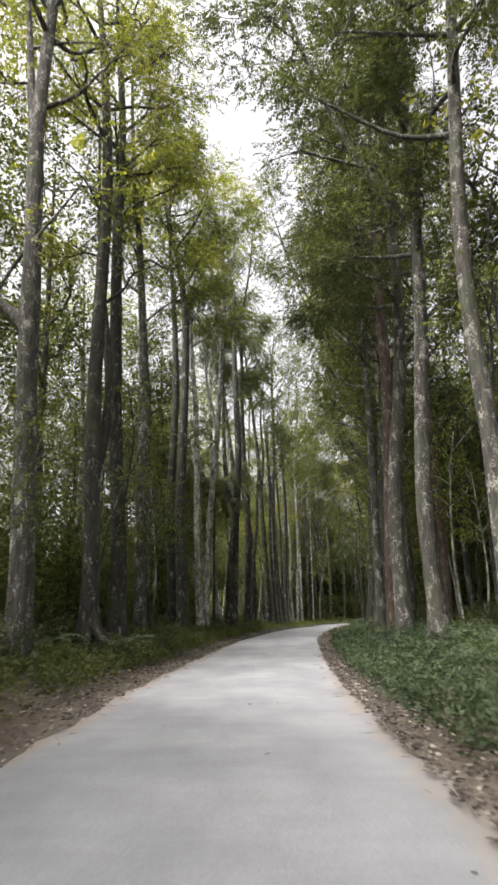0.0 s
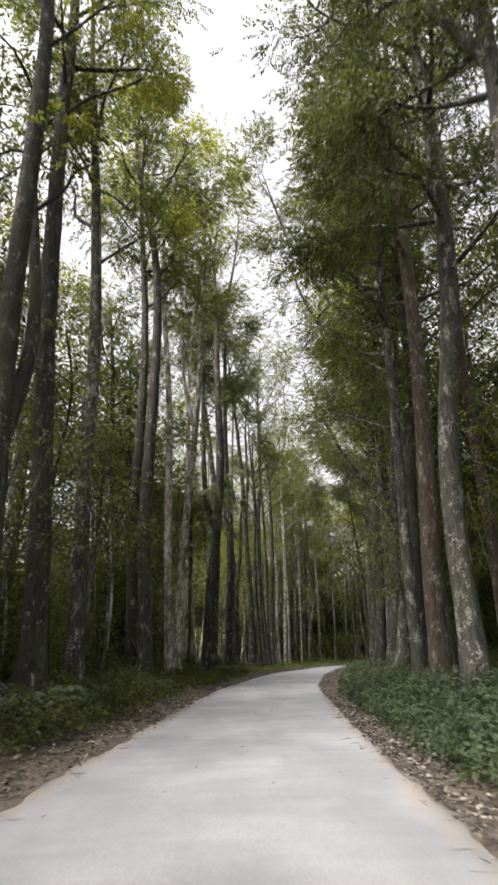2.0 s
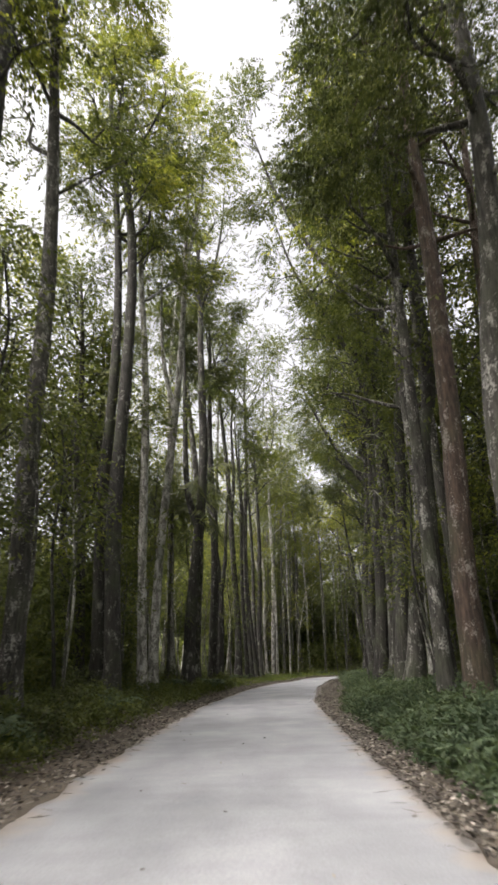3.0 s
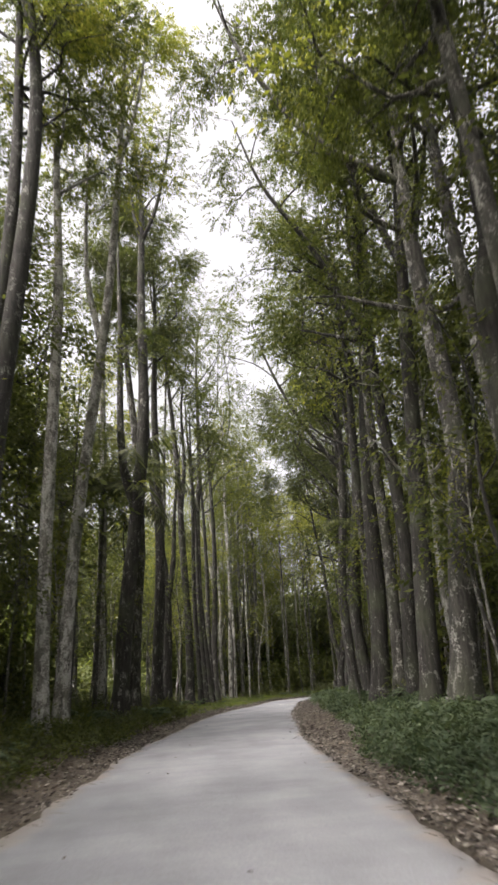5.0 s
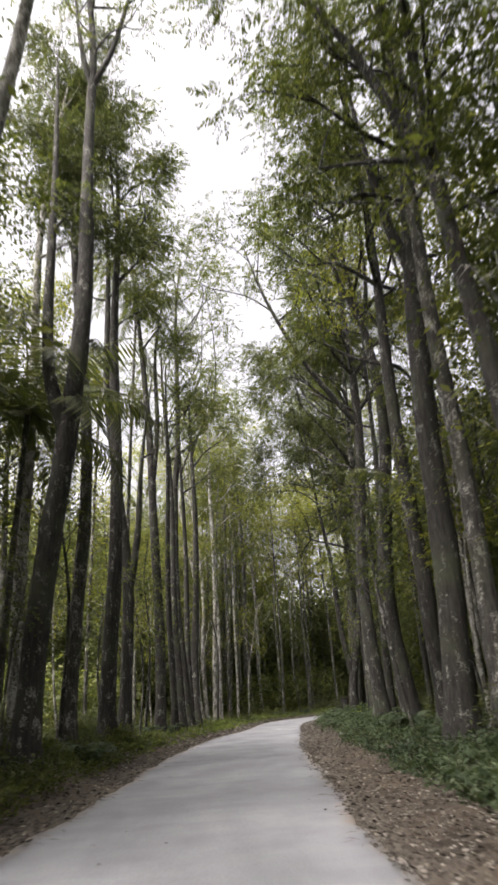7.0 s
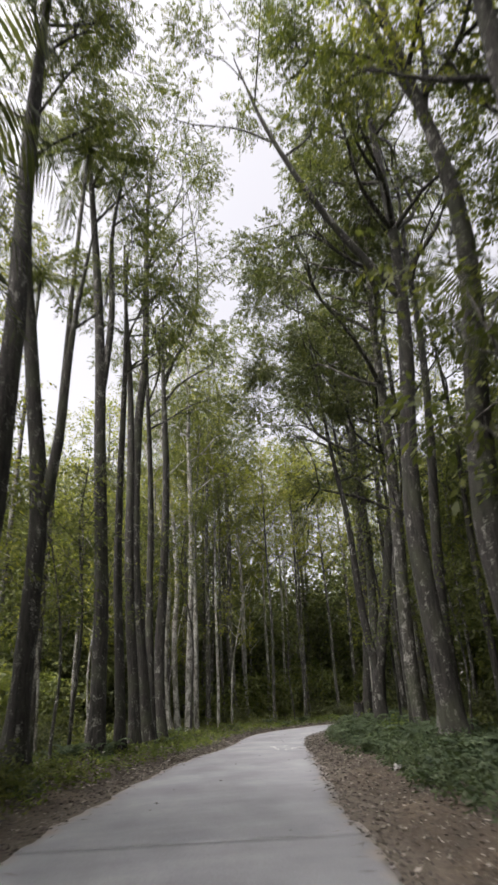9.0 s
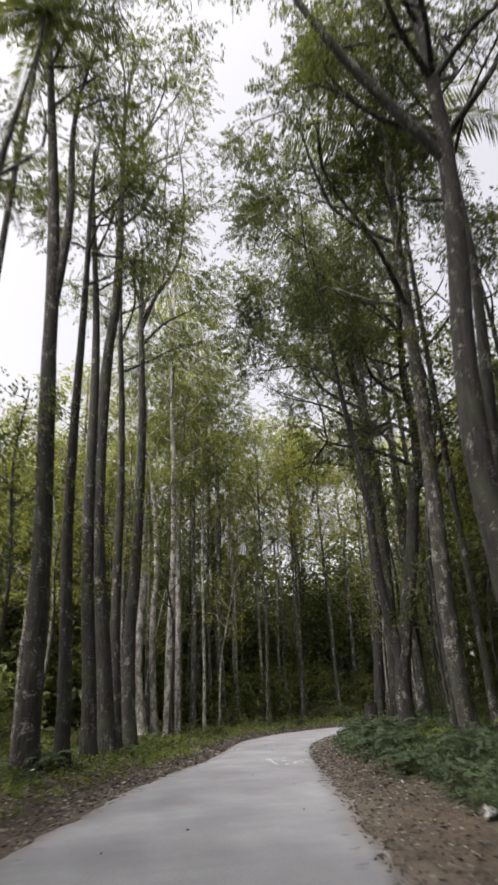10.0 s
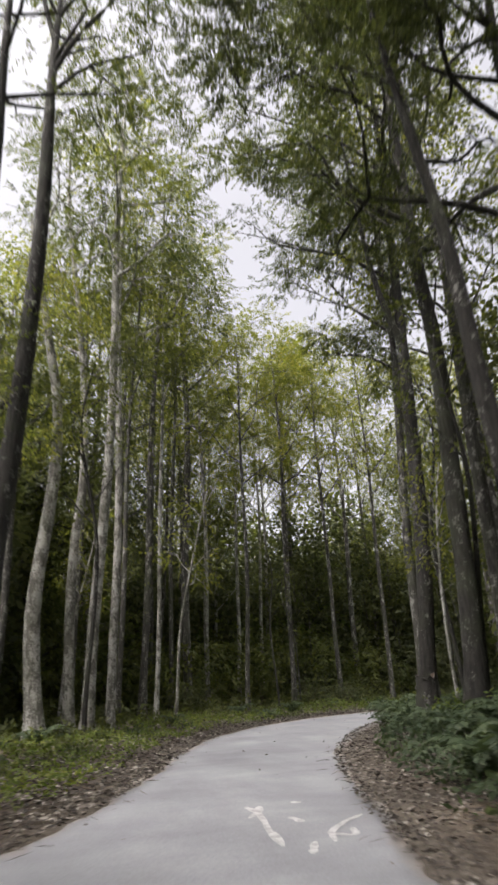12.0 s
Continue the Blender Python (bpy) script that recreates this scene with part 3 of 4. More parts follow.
for sx, sy, sd, st in ((11.6, 77.6, 0.18, 19), (14.2, 79.2, 0.2, 20), (17.0, 80.2, 0.2, 19), (20.0, 80.8, 0.22, 20), (15.6, 83.6, 0.2, 21), (23.2, 82.0, 0.24, 20), (26.5, 80.5, 0.24, 20), (9.6, 84.5, 0.2, 21)):
    thin_tree(sx, sy, sd, st, 0, 1000)

# right of the road
tree(DENSE, 4.2, 9.9, 0.30, 22, ((6, 0.02, 0), (8, 0.1, 0), (13, 0.35, -0.1)), (8.5, 22), LEAF_DARK, BARK_MID, 4434, size=0.15, number=20, reach=3.0, toward=(-0.6, 0.4), rise=0.35, seed=3)
tree(DENSE, 4.14, 13.5, 0.36, 22, ((4.2, -0.02, 0), (8, 0.15, 0), (14, 0.5, 0)), (8, 22), LEAF_DARK, BARK_MID, 4876, size=0.15, number=22, reach=3.1, toward=(-0.7, 0.1), rise=0.35, forks=((10.5, -1.0, 0.2, 13.5, -2.2, 0.3, 17, -2.9, 0.4, 20),))
tree(DENSE, 4.35, 17.4, 0.42, 23, ((5, 0.08, 0), (8.2, 0.35, 0), (12, 0.55, 0)), (8.5, 23), LEAF_DARK, BARK_MID, 4226, size=0.15, number=22, reach=3.2, toward=(-0.7, 0), rise=0.4)
tree("reddish-barked tree with dark crown beside the road", 4.9, 21.0, 0.46, 23, ((5, 0.08, 0), (7.5, 0.15, 0), (14, 0.5, 0)), (9, 23), LEAF_DARK, BARK_RED, 2560, size=0.15, number=18, reach=3.0, toward=(-0.5, 0), rise=0.45)
tree(DENSE, 4.75, 22.2, 0.28, 19, ((6, -0.05, 0), (12, 0.1, 0)), (8, 19), LEAF_MID, BARK_MID, 1872, size=0.15, number=15, reach=2.8, toward=(-0.5, 0), rise=0.45)
tree("reddish straight tree behind the roadside row", 7.2, 22.6, 0.30, 22, ((8, 0.1, 0),), (10, 22), LEAF_DARK, BARK_RED, 1477, size=0.15, number=13, reach=2.5)
tree(TALL_GREY, 5.4, 24.0, 0.38, 24, ((6.6, 0.1, 0), (8.7, 0.5, 0), (13.8, 0.65, 0), (19, 1.2, 0)), (10, 24), LEAF_MID, BARK_DARK, 1372, number=17, reach=2.8, toward=(-0.3, 0), rise=0.5)
tree("big dark tree forking into two heavy limbs", 6.25, 30.4, 0.46, 21, ((5, 0.3, 0), (9, 0.8, -0.1), (13, 1.2, -0.2)), (14, 21), LEAF_MID, BARK_DARK, 2007, number=12, reach=3.6, toward=(-0.4, 0),
     forks=((12.6, 0.4, 0, 15.5, -0.5, 0, 19.5, -0.9, 0, 24), (12.9, 2.0, -0.3, 15, 2.9, -0.3, 19, 3.2, 0, 23)))
tree(DENSE, 5.88, 27.9, 0.50, 23, ((4.3, 0.4, 0), (7.6, 0.75, 0)), (8, 23), LEAF_MID, BARK_MID, 3321, number=18, reach=3.8, toward=(-0.6, 0), rise=0.45, forks=((12, -1.5, 0.3, 15.5, -3.2, 0.6, 19, -4.3, 0.8, 23),))
tree(DENSE, 6.97, 33.3, 0.40, 24, ((2.3, 0.02, 0), (6, 0.3, 0), (12, 0.4, 0)), (9, 24), LEAF_MID, BARK_DARK, 2810, number=17, reach=3.5, toward=(-0.6, 0), rise=0.5, forks=((12, -1.2, 0, 15.5, -3.0, 0.2, 19, -4.0, 0.3, 22.5),))
tree("thick buttressed dark tree close to the road", 7.05, 36.5, 0.56, 26, ((3, 0.2, 0), (6.8, 0.5, 0), (10.5, 0.95, 0), (19.4, 1.8, 0)), (11, 26), LEAF_MID, BARK_DARK, 3065, number=18, reach=3.9, flare=1.1,
     toward=(-0.5, 0), rise=0.5, forks=((11, 0.4, 0, 14, 0.0, 0, 20),))
tree(TALL_GREY, 7.3, 35.3, 0.36, 24, ((3.4, 0.1, 0), (8, 0.35, 0)), (10, 24), LEAF_MID, BARK_MID, 1636, number=14, reach=3.4, toward=(-0.5, 0))
tree(DENSE, 8.3, 39.8, 0.42, 23, ((3, -0.05, 0), (6, 0.05, 0)), (9, 23), LEAF_MID, BARK_DARK, 2555, number=16, reach=3.5, toward=(-0.5, 0), rise=0.5)
tree("dark tree with a sinuous trunk and forked top", 8.85, 43.4, 0.50, 21, ((3.5, -0.1, 0), (7, 0.25, 0), (10.5, 0.5, 0), (15, 0.35, 0)), (14, 21), LEAF_MID, BARK_DARK, 1418, number=11, reach=3.8,
     forks=((14.6, 0.9, 0, 17, 1.1, 0, 22), (14.8, -0.4, 0, 17.5, -0.9, 0, 22)), toward=(-0.5, 0))
tree(DENSE, 9.5, 47.8, 0.48, 23, ((3, 0.0, 0), (6, 0.1, 0), (13, 0.6, 0)), (11, 23), LEAF_MID, BARK_DARK, 2100, number=18, reach=4.3, toward=(-0.1, 0), forks=((12, -1.4, 0, 15.5, -3.0, 0, 19, -4.0, 0, 22.5),))
tree(TALL_DARK, 10.5, 49.4, 0.28, 21, ((6, 0.3, 0), (13, 1.0, 0)), (11, 21), LEAF_DARK, BARK_DARK, 1310, number=11, reach=3.2, toward=(-0.5, 0))
tree(TALL_GREY, 10.9, 52.8, 0.42, 24, ((4.4, 0.1, 0), (10, 0.4, 0), (16, 0.8, 0)), (10, 24), LEAF_DARK, BARK_MID, 3380, number=18, reach=5.0, toward=(-0.9, 0))
tree("dark tree split low into two leaning limbs", 11.15, 56.4, 0.42, 17, ((1.8, 0.06, 0), (5.2, 0.7, 0), (7.4, 1.15, 0), (9.6, 1.75, 0)), (7, 17), LEAF_DARK, BARK_DARK, 3600, number=14, flare=0.9,
     forks=((2.3, -0.27, 0, 4.5, -0.4, 0, 8.1, -0.8, 0, 11.5, -1.2, 0.2, 18),), reach=4.6, toward=(-0.9, 0))
tree(TALL_GREY, 12.9, 61.3, 0.42, 25, ((2.7, 0.15, 0), (5.4, 0.3, 0), (9, 0.58, 0), (12, 0.5, 0), (18, 0.4, 0)), (11, 25), LEAF_MID, BARK_DARK, 2500, number=14, reach=5.0, toward=(-0.9, 0))
tree(TALL_DARK, 14.4, 62.2, 0.34, 23, ((8, 0.3, 0),), (11, 23), LEAF_MID, BARK_MID, 1772, number=12, reach=5.0, toward=(-0.9, 0))
tree(TALL_DARK, 13.6, 64.7, 0.40, 26, ((2.6, 0.15, 0), (7.5, 0.7, 0), (11.5, 1.05, 0), (15, 1.15, 0)), (12, 26), LEAF_DARK, BARK_DARK, 2300, number=14, forks=((11, 0.2, 0, 14, -0.3, 0, 20),), reach=5.0, toward=(-0.9, 0))
tree(TALL_GREY, 15.0, 70.0 - 2.4, 0.30, 24, ((7.3, 0.4, 0), (12, 0.6, 0)), (11, 24), LEAF_MID, BARK_MID, 1772, number=12, reach=4.0, toward=(-0.9, 0))
tree(TALL_DARK, 16.1, 69.0, 0.28, 22, ((8, 0.3, 0),), (10, 22), LEAF_MID, BARK_MID, 1636, number=12, reach=4.0, toward=(-0.9, 0))
tree(TALL_DARK, 17.2, 68.2, 0.3, 23, ((8, 0.4, 0),), (10, 23), LEAF_MID, BARK_DARK, 1636, number=12, reach=4.0, toward=(-0.9, 0))


# ---- woods behind the roadside rows ----
def woods():
    rng = np.random.default_rng(11)
    kinds = []
    for k, (leaf, bk, tall) in enumerate(((LEAF_MID, BARK_DARK, 19), (LEAF_DARK, BARK_MID, 17), (LEAF_YELLOW, BARK_MID, 21), (LEAF_MID, BARK_PALE, 15))):
        t = tree("slender forest tree standing back among the undergrowth", -14.0 - k * 3, 18.0 + 9 * k, 0.3, tall, ((tall * 0.5, 0.2, 0),), (tall * 0.42, tall), leaf, bk, 1250, size=0.2,
                 reach=2.9, number=12, seed=k, spread=0.55, group="forest trees", far=True)
        kinds.append(t)
    leafy = tree("low forest tree with dense dark foliage down to its foot", 9.2, 9.0, 0.2, 13, ((6, 0.2, 0.1),), (1.4, 13), LEAF_MID, BARK_DARK, 2300, size=0.23,
                 reach=2.7, number=24, seed=9, spread=0.5, rise=0.5, group="understorey trees", far=True, name="understorey_tree")
    places = [(float(np.interp(y, ROAD[:150, 1], ROAD[:150, 0])) + rng.uniform(10, 14.5), y) for y in np.arange(14, 64, 6.0)]
    places += [(-6.2, 35.5), (-7.4, 39.5), (-5.6, 33.0)]
    places += [(rng.uniform(-10, 2.4), rng.uniform(68, 85)) for _ in range(22)]
    for x, y in places:
        s = rng.uniform(0.7, 1.2)
        copy_thing(leafy, pose(x, y, on_ground(x, y), rng.uniform(-4, 4), rng.uniform(-4, 4), rng.uniform(0, 360)) @ Matrix.Diagonal((s, s, s * rng.uniform(0.85, 1.2), 1)))
    spots = []
    for _ in range(4000):
        x, y = rng.uniform(-34, 60), rng.uniform(-10, 128)
        d = float(from_road(np.array([x]), np.array([y]))[0])
        near = 5.5 if y < 66 else 12.0
        if abs(d) < near or abs(d) > 32 or (-8 < x < 20 and y < 4):
            continue
        if d < 0 and y < 70 and abs(d) > 15:
            continue
        if x < -6 and 37 < y < 58:  # the clearing
            continue
        if any((x - a) ** 2 + (y - b) ** 2 < 2.7 ** 2 for a, b in spots):
            continue
        spots.append((x, y))
        if len(spots) == 135:
            break
    while len(spots) < 143:  # a denser stand behind the right-hand row
        x, y = rng.uniform(8, 34), rng.uniform(12, 84)
        d = float(from_road(np.array([x]), np.array([y]))[0])
        if 9 < d < 18 and not any((x - a) ** 2 + (y - b) ** 2 < 2.0 ** 2 for a, b in spots):
            spots.append((x, y))
    while len(spots) < 163:  # and behind the left-hand one
        x, y = rng.uniform(-20, -4), rng.uniform(4, 42)
        if not any((x - a) ** 2 + (y - b) ** 2 < 1.9 ** 2 for a, b in spots) and from_road(np.array([x]), np.array([y]))[0] < -5.5:
            spots.append((x, y))
    spots += [(-4.7, 43.6), (-4.3, 48.6), (-5.4, 40.2), (-3.6, 51.4)]
    for k in range(26):  # woods go on unseen behind the start, added to shade the road
        spots.append(((-1 if k % 2 else 1) * rng.uniform(5.0, 9.5), 4.2 - 1.25 * (k // 2) + rng.uniform(-0.4, 0.4)))
    for k in range(14):  # and past the bend
        spots.append((25 + 1.9 * k + rng.uniform(-0.8, 0.8), rng.uniform(79.5, 92)))
    low = len(spots)
    for k in range(16):  # lower trees close behind the right-hand row
        y = 22 + 2.7 * k
        x = float(np.interp(y, ROAD[:150, 1], ROAD[:150, 0])) + rng.uniform(8.2, 11.5)
        spots.append((x, y))
    low = range(low, len(spots))
    for k in range(7):
        spots.append((2.5 + 1.5 * k + rng.uniform(-0.6, 0.6), rng.uniform(80.5, 92)))
    for k, (x, y) in enumerate(spots):
        s = rng.uniform(0.5, 0.66) if k in low else rng.uniform(0.75, 0.9) if x < -3 and 39 < y < 52 else rng.uniform(0.5, 0.72) if x < 4 and 52 < y < 76 else rng.uniform(0.4, 0.55) if 13 < x < 27 and 76 < y < 112 else rng.uniform(0.75, 1.15)
        copy_thing(kinds[rng.integers(0, 4)], pose(x, y, on_ground(x, y), rng.uniform(-3, 3), rng.uniform(-3, 3), rng.uniform(0, 360)) @ Matrix.Diagonal((s, s, s, 1)))


woods()


# ---- undergrowth ----
def bush(name, label, category, mat, count, radius, tall, leaf, width, stems, seed, droop=0.4, group="undergrowth along the road"):
    """A bush of leafy shoots that rise from one foot."""
    rng = np.random.default_rng(seed)
    root = tagged(new(name), label, category, group)
    pieces, ends, ways = [], [], []
    for k in range(stems):
        a, r = rng.uniform(0, 6.28), radius * math.sqrt(rng.uniform(0.05, 1))
        top = np.array([math.cos(a) * r, math.sin(a) * r, tall * rng.uniform(0.45, 1.0) * (1 - 0.35 * (r / radius) ** 2)])
        path = spline([(0.1 * top[0], 0.1 * top[1], -0.08), top * np.array([0.45, 0.45, 0.6]), top], 3)
        pieces.append(tube(path, np.linspace(0.012, 0.004, len(path)), 3, rng))
        for s in (2, 3, 4, 5, 6):
            ends.append(path[s])
            ways.append(np.array([math.cos(a), math.sin(a), 0.35]))
    part("stemwork", mesh_of("stemwork", *joined(pieces), TWIG), root)
    part("foliage", crown_mesh("foliage", np.array(ends), np.array(ways), count, 0.11 * (radius + tall), leaf * 1.9, leaf, width, droop, mat, rng, 4), root)
    return root


def fern(seed, mat, fronds=11, size=0.9):
    """A fern: arching fronds with rows of leaflets."""
    rng = np.random.default_rng(seed)
    root = tagged(new("fern"), "green fern with arching fronds on the verge", "fern", "ferns on the verge")
    for k in range(fronds):
        a = k * 6.283 / fronds + rng.uniform(-0.3, 0.3)
        d = np.array([math.cos(a), math.sin(a), 0])
        s = size * rng.uniform(0.7, 1.15)
        path = spline([(0, 0, -0.03), d * 0.3 * s + np.array([0, 0, 0.5 * s]), d * 0.75 * s + np.array([0, 0, 0.6 * s]), d * 1.1 * s + np.array([0, 0, 0.35 * s])], 8)
        way = unit(np.gradient(path, axis=0))
        side = unit(np.cross(way, np.array([[0, 0, 1.0]])))
        n = len(path)
        taper = np.sin(np.linspace(0.25, 1, n) * math.pi * 0.98)[:, None]
        out = [tube(path, np.linspace(0.008, 0.003, n), 4, rng)]
        for sg in (-1, 1):
            v, f = leaves(path, unit(side * sg + way * 0.35 - np.array([[0, 0, 0.2]])), np.cross(side, way) + rng.standard_normal((n, 3)) * 0.2, 0.26 * s, 0.16, rng)
            mid = np.repeat(path, 4, axis=0)
            out.append((mid + (v - mid) * np.repeat(taper, 4, axis=0), f))
        part("frond", mesh_of("frond", *joined(out), mat), root)
    return root


def undergrowth():
    rng = np.random.default_rng(21)
    kinds = [bush("bush", "low leafy green bush on the bank", "bush", LEAF_HERB, 190, 0.75, 0.75, 0.16, 0.24, 16, 1),
             bush("bush", "low leafy green bush on the bank", "bush", LEAF_HERB, 180, 0.6, 0.95, 0.18, 0.2, 14, 2),
             bush("bush", "yellow-green weedy bush on the verge", "bush", LEAF_LIME, 170, 0.65, 0.6, 0.15, 0.22, 14, 3),
             bush("shrub", "shoulder-high dark green shrub under the trees", "shrub", LEAF_DARK, 420, 1.0, 1.9, 0.17, 0.22, 18, 4, group="shrubs under the trees"),
             bush("shrub", "tall leafy green shrub under the trees", "shrub", LEAF_MID, 480, 1.2, 2.8, 0.2, 0.22, 20, 5, group="shrubs under the trees"),
             bush("shrub", "tall thicket shrub with dull green leaves", "shrub", LEAF_DARK, 620, 1.5, 4.2, 0.24, 0.22, 22, 6, group="shrubs under the trees"),
             fern(7, LEAF_HERB), fern(8, LEAF_LIME, 9, 0.7),
             bush("bush", "dark leafy bush in the shade of the trunks", "bush", LEAF_MID, 200, 0.75, 0.85, 0.15, 0.24, 16, 11),
             bush("bush", "dark leafy bush in the shade of the trunks", "bush", LEAF_DARK, 210, 0.7, 1.1, 0.16, 0.22, 15, 12)]
    first = [True] * len(kinds)

    def put(k, x, y, s):
        m = pose(x, y, on_ground(x, y) - 0.02, rng.uniform(-6, 6), rng.uniform(-6, 6), rng.uniform(0, 360)) @ Matrix.Diagonal((s, s, s * rng.uniform(0.85, 1.15), 1))
        if first[k]:
            first[k] = False
            kinds[k].matrix_basis = m
        else:
            copy_thing(kinds[k], m)

    def along(side, lo, hi, y0, y1):
        """A random place between two distances from the road's edge, between two lengths of the way."""
        while True:
            i = rng.integers(0, len(ROAD))
            if y0 <= ROAD[i, 1] <= y1 and ROAD[i, 0] < 30:
                break
        o = side * (HALF + rng.uniform(lo, hi))
        j = rng.uniform(-0.5, 0.5)
        return ROAD[i, 0] + ROAD_WAY[i, 1] * o + ROAD_WAY[i, 0] * j, ROAD[i, 1] - ROAD_WAY[i, 0] * o + ROAD_WAY[i, 1] * j

    for _ in range(70):
        put(rng.choice((0, 0, 1, 1, 6)), *along(1, 1.0, 3.4, 3, 26), rng.uniform(0.5, 0.9))
    for _ in range(60):
        put(rng.choice((0, 0, 1, 6, 6)), *along(1, 2.2, 4.4, 26, 52), rng.uniform(0.6, 1.0))
    for _ in range(45):
        put(rng.choice((0, 1, 6, 6)), *along(1, 1.0, 3.6, 51, 65), rng.uniform(0.65, 1.1))
    for x, y, s in ((14.3, 68.3, 1.25), (15.3, 69.3, 1.3), (13.7, 66.9, 1.1), (13.4, 65.6, 1.0), (16.4, 70.2, 1.3), (12.6, 63.6, 0.9)):
        put(1, x, y, s)
        put(6, x - 0.3, y - 0.5, s)
    for _ in range(16):
        put(rng.choice((7, 7, 7, 2)), *along(1, 1.7, 3.2, 53, 63), rng.uniform(0.7, 1.05))
    for _ in range(120):
        put(rng.choice((0, 8, 8, 9, 9, 6)), *along(-1, 1.3, 3.8, 5, 48), rng.uniform(0.6, 1.15))
    for _ in range(45):
        put(3, *along(-1, 2.8, 6.5, 8, 52), rng.uniform(0.6, 1.0))
    for _ in range(46):
        put(rng.choice((0, 6, 0, 6, 0)), *along(-1, 1.4, 3.6, 48, 76), rng.uniform(0.4, 0.8))
    for _ in range(90):
        put(rng.choice((3, 3, 3)), *along(rng.choice((-1, 1)), 3.2, 7, 4, 76), rng.uniform(0.6, 1.1))
    for _ in range(120):
        put(rng.choice((4, 5, 3)), *along(rng.choice((-1, 1)), 7, 17, 0, 76), rng.uniform(0.7, 1.3))
    # dark-leaved kinds only: the shade past the bend is put into their colour
    for _ in range(110):
        x, y = rng.uniform(-6, 44), rng.uniform(87, 112)
        put(rng.choice((3, 5, 5)), x, y, rng.uniform(0.8, 1.5))


undergrowth()


def saplings():
    """Thin young stems standing between the trunks."""
    rng = np.random.default_rng(61)
    kinds = [tree("thin young sapling with few leaves among the trunks", -5.6 - k, 14.0 + 3 * k, 0.06 + 0.012 * k, 5.5 + 1.6 * k, ((2.5 + k, 0.15 - 0.12 * k, 0.1), (4.5 + 1.4 * k, 0.1 + 0.1 * k, -0.1)), (2.6 + 0.8 * k, 5.5 + 1.6 * k),
                  (LEAF_MID, LEAF_YELLOW, LEAF_MID)[k], (BARK_MID, BARK_PALE, BARK_DARK)[k], 150, size=0.15, reach=1.0, number=9, flare=0.2, spread=0.22, seed=70 + k, group="saplings", far=True, name="sapling") for k in range(3)]
    for k in range(96):
        y = rng.uniform(9, 75)
        side = -1 if rng.uniform() < 0.62 else 1
        o = side * (HALF + rng.uniform(2.0, 6.0))
        i = int(np.argmin(np.abs(ROAD[:230, 1] - y)))
        x, y = ROAD[i, 0] + ROAD_WAY[i, 1] * o, ROAD[i, 1] - ROAD_WAY[i, 0] * o
        s = rng.uniform(0.7, 1.25)
        copy_thing(kinds[rng.integers(0, 3)], pose(x, y, on_ground(x, y), rng.uniform(-5, 5), rng.uniform(-5, 5), rng.uniform(0, 360)) @ Matrix.Diagonal((s, s, s, 1)))


saplings()


# ---- ground cover and fallen leaves ----
def scatter(count, lo, hi, y0, y1, rng, power=1.0):
    """Random places beside the road, on both sides unless the bounds are on one."""
    keep = np.where((ROAD[:, 1] > y0) & (ROAD[:, 1] < y1) & (ROAD[:, 0] < 24))[0]
    i = keep[rng.integers(0, len(keep), count)]
    o = lo + (hi - lo) * rng.uniform(0, 1, count) ** power
    j = rng.uniform(-0.6, 0.6, count)
    o = o - np.sign(o) * narrowed(ROAD[i, 1], o)
    x = ROAD[i, 0] + ROAD_WAY[i, 1] * o + ROAD_WAY[i, 0] * j
    y = ROAD[i, 1] - ROAD_WAY[i, 0] * o + ROAD_WAY[i, 1] * j
    return x, y


def fallen_leaves(name, label, count, lo, hi, y0, y1, size, seed, power=1.0, lift=0.0):
    rng = np.random.default_rng(seed)
    x, y = scatter(count, lo, hi, y0, y1, rng, power)
    z = np.maximum(ground_height(x, y), np.where(np.abs(from_road(x, y)) < HALF - narrowed(y, from_road(x, y)), 0.035, -1)) + 0.015 + lift * rng.uniform(0, 1, count)
    a = rng.uniform(0, 6.283, count)
    v, f = leaves(np.stack([x, y, z], axis=1), unit(np.stack([np.cos(a), np.sin(a), rng.uniform(-0.1, 0.35, count)], axis=1)),
                  unit(np.stack([rng.normal(0, 0.5, count), rng.normal(0, 0.5, count), np.ones(count)], axis=1)), size, 0.22, rng)
    tagged(new(name, mesh_of(name, v, f, LITTER)), label, "fallen leaves", kind="stuff")


fallen_leaves("leaf_litter", "dry brown fallen leaves along the verges", 12000, HALF - 0.12, HALF + 0.9, 2, 29, 0.072, 31, 1.3, 0.06)
fallen_leaves("leaf_litter", "dry brown fallen leaves along the verges", 34000, HALF - 0.15, HALF + 2.0, 28, 78, 0.066, 36, 1.2, 0.06)
fallen_leaves("leaf_litter", "dry brown fallen leaves along the verges", 36000, -HALF - 2.6, -HALF + 0.15, 2, 78, 0.08, 32, 0.75, 0.06)
fallen_leaves("leaf_litter", "dry brown fallen leaves along the verges", 11000, -HALF - 3.4, -HALF + 0.1, 46, 78, 0.09, 37, 0.8, 0.1)
fallen_leaves("leaf_litter", "dry brown fallen leaves on the forest floor", 14000, HALF + 2, HALF + 8, 2, 78, 0.12, 33)
fallen_leaves("leaf_litter", "dry brown fallen leaves on the forest floor", 14000, -HALF - 8, -HALF - 2, 2, 78, 0.12, 34)
fallen_leaves("leaf_litter", "few dry leaves lying on the concrete", 150, -HALF, HALF, 2, 76, 0.065, 35)


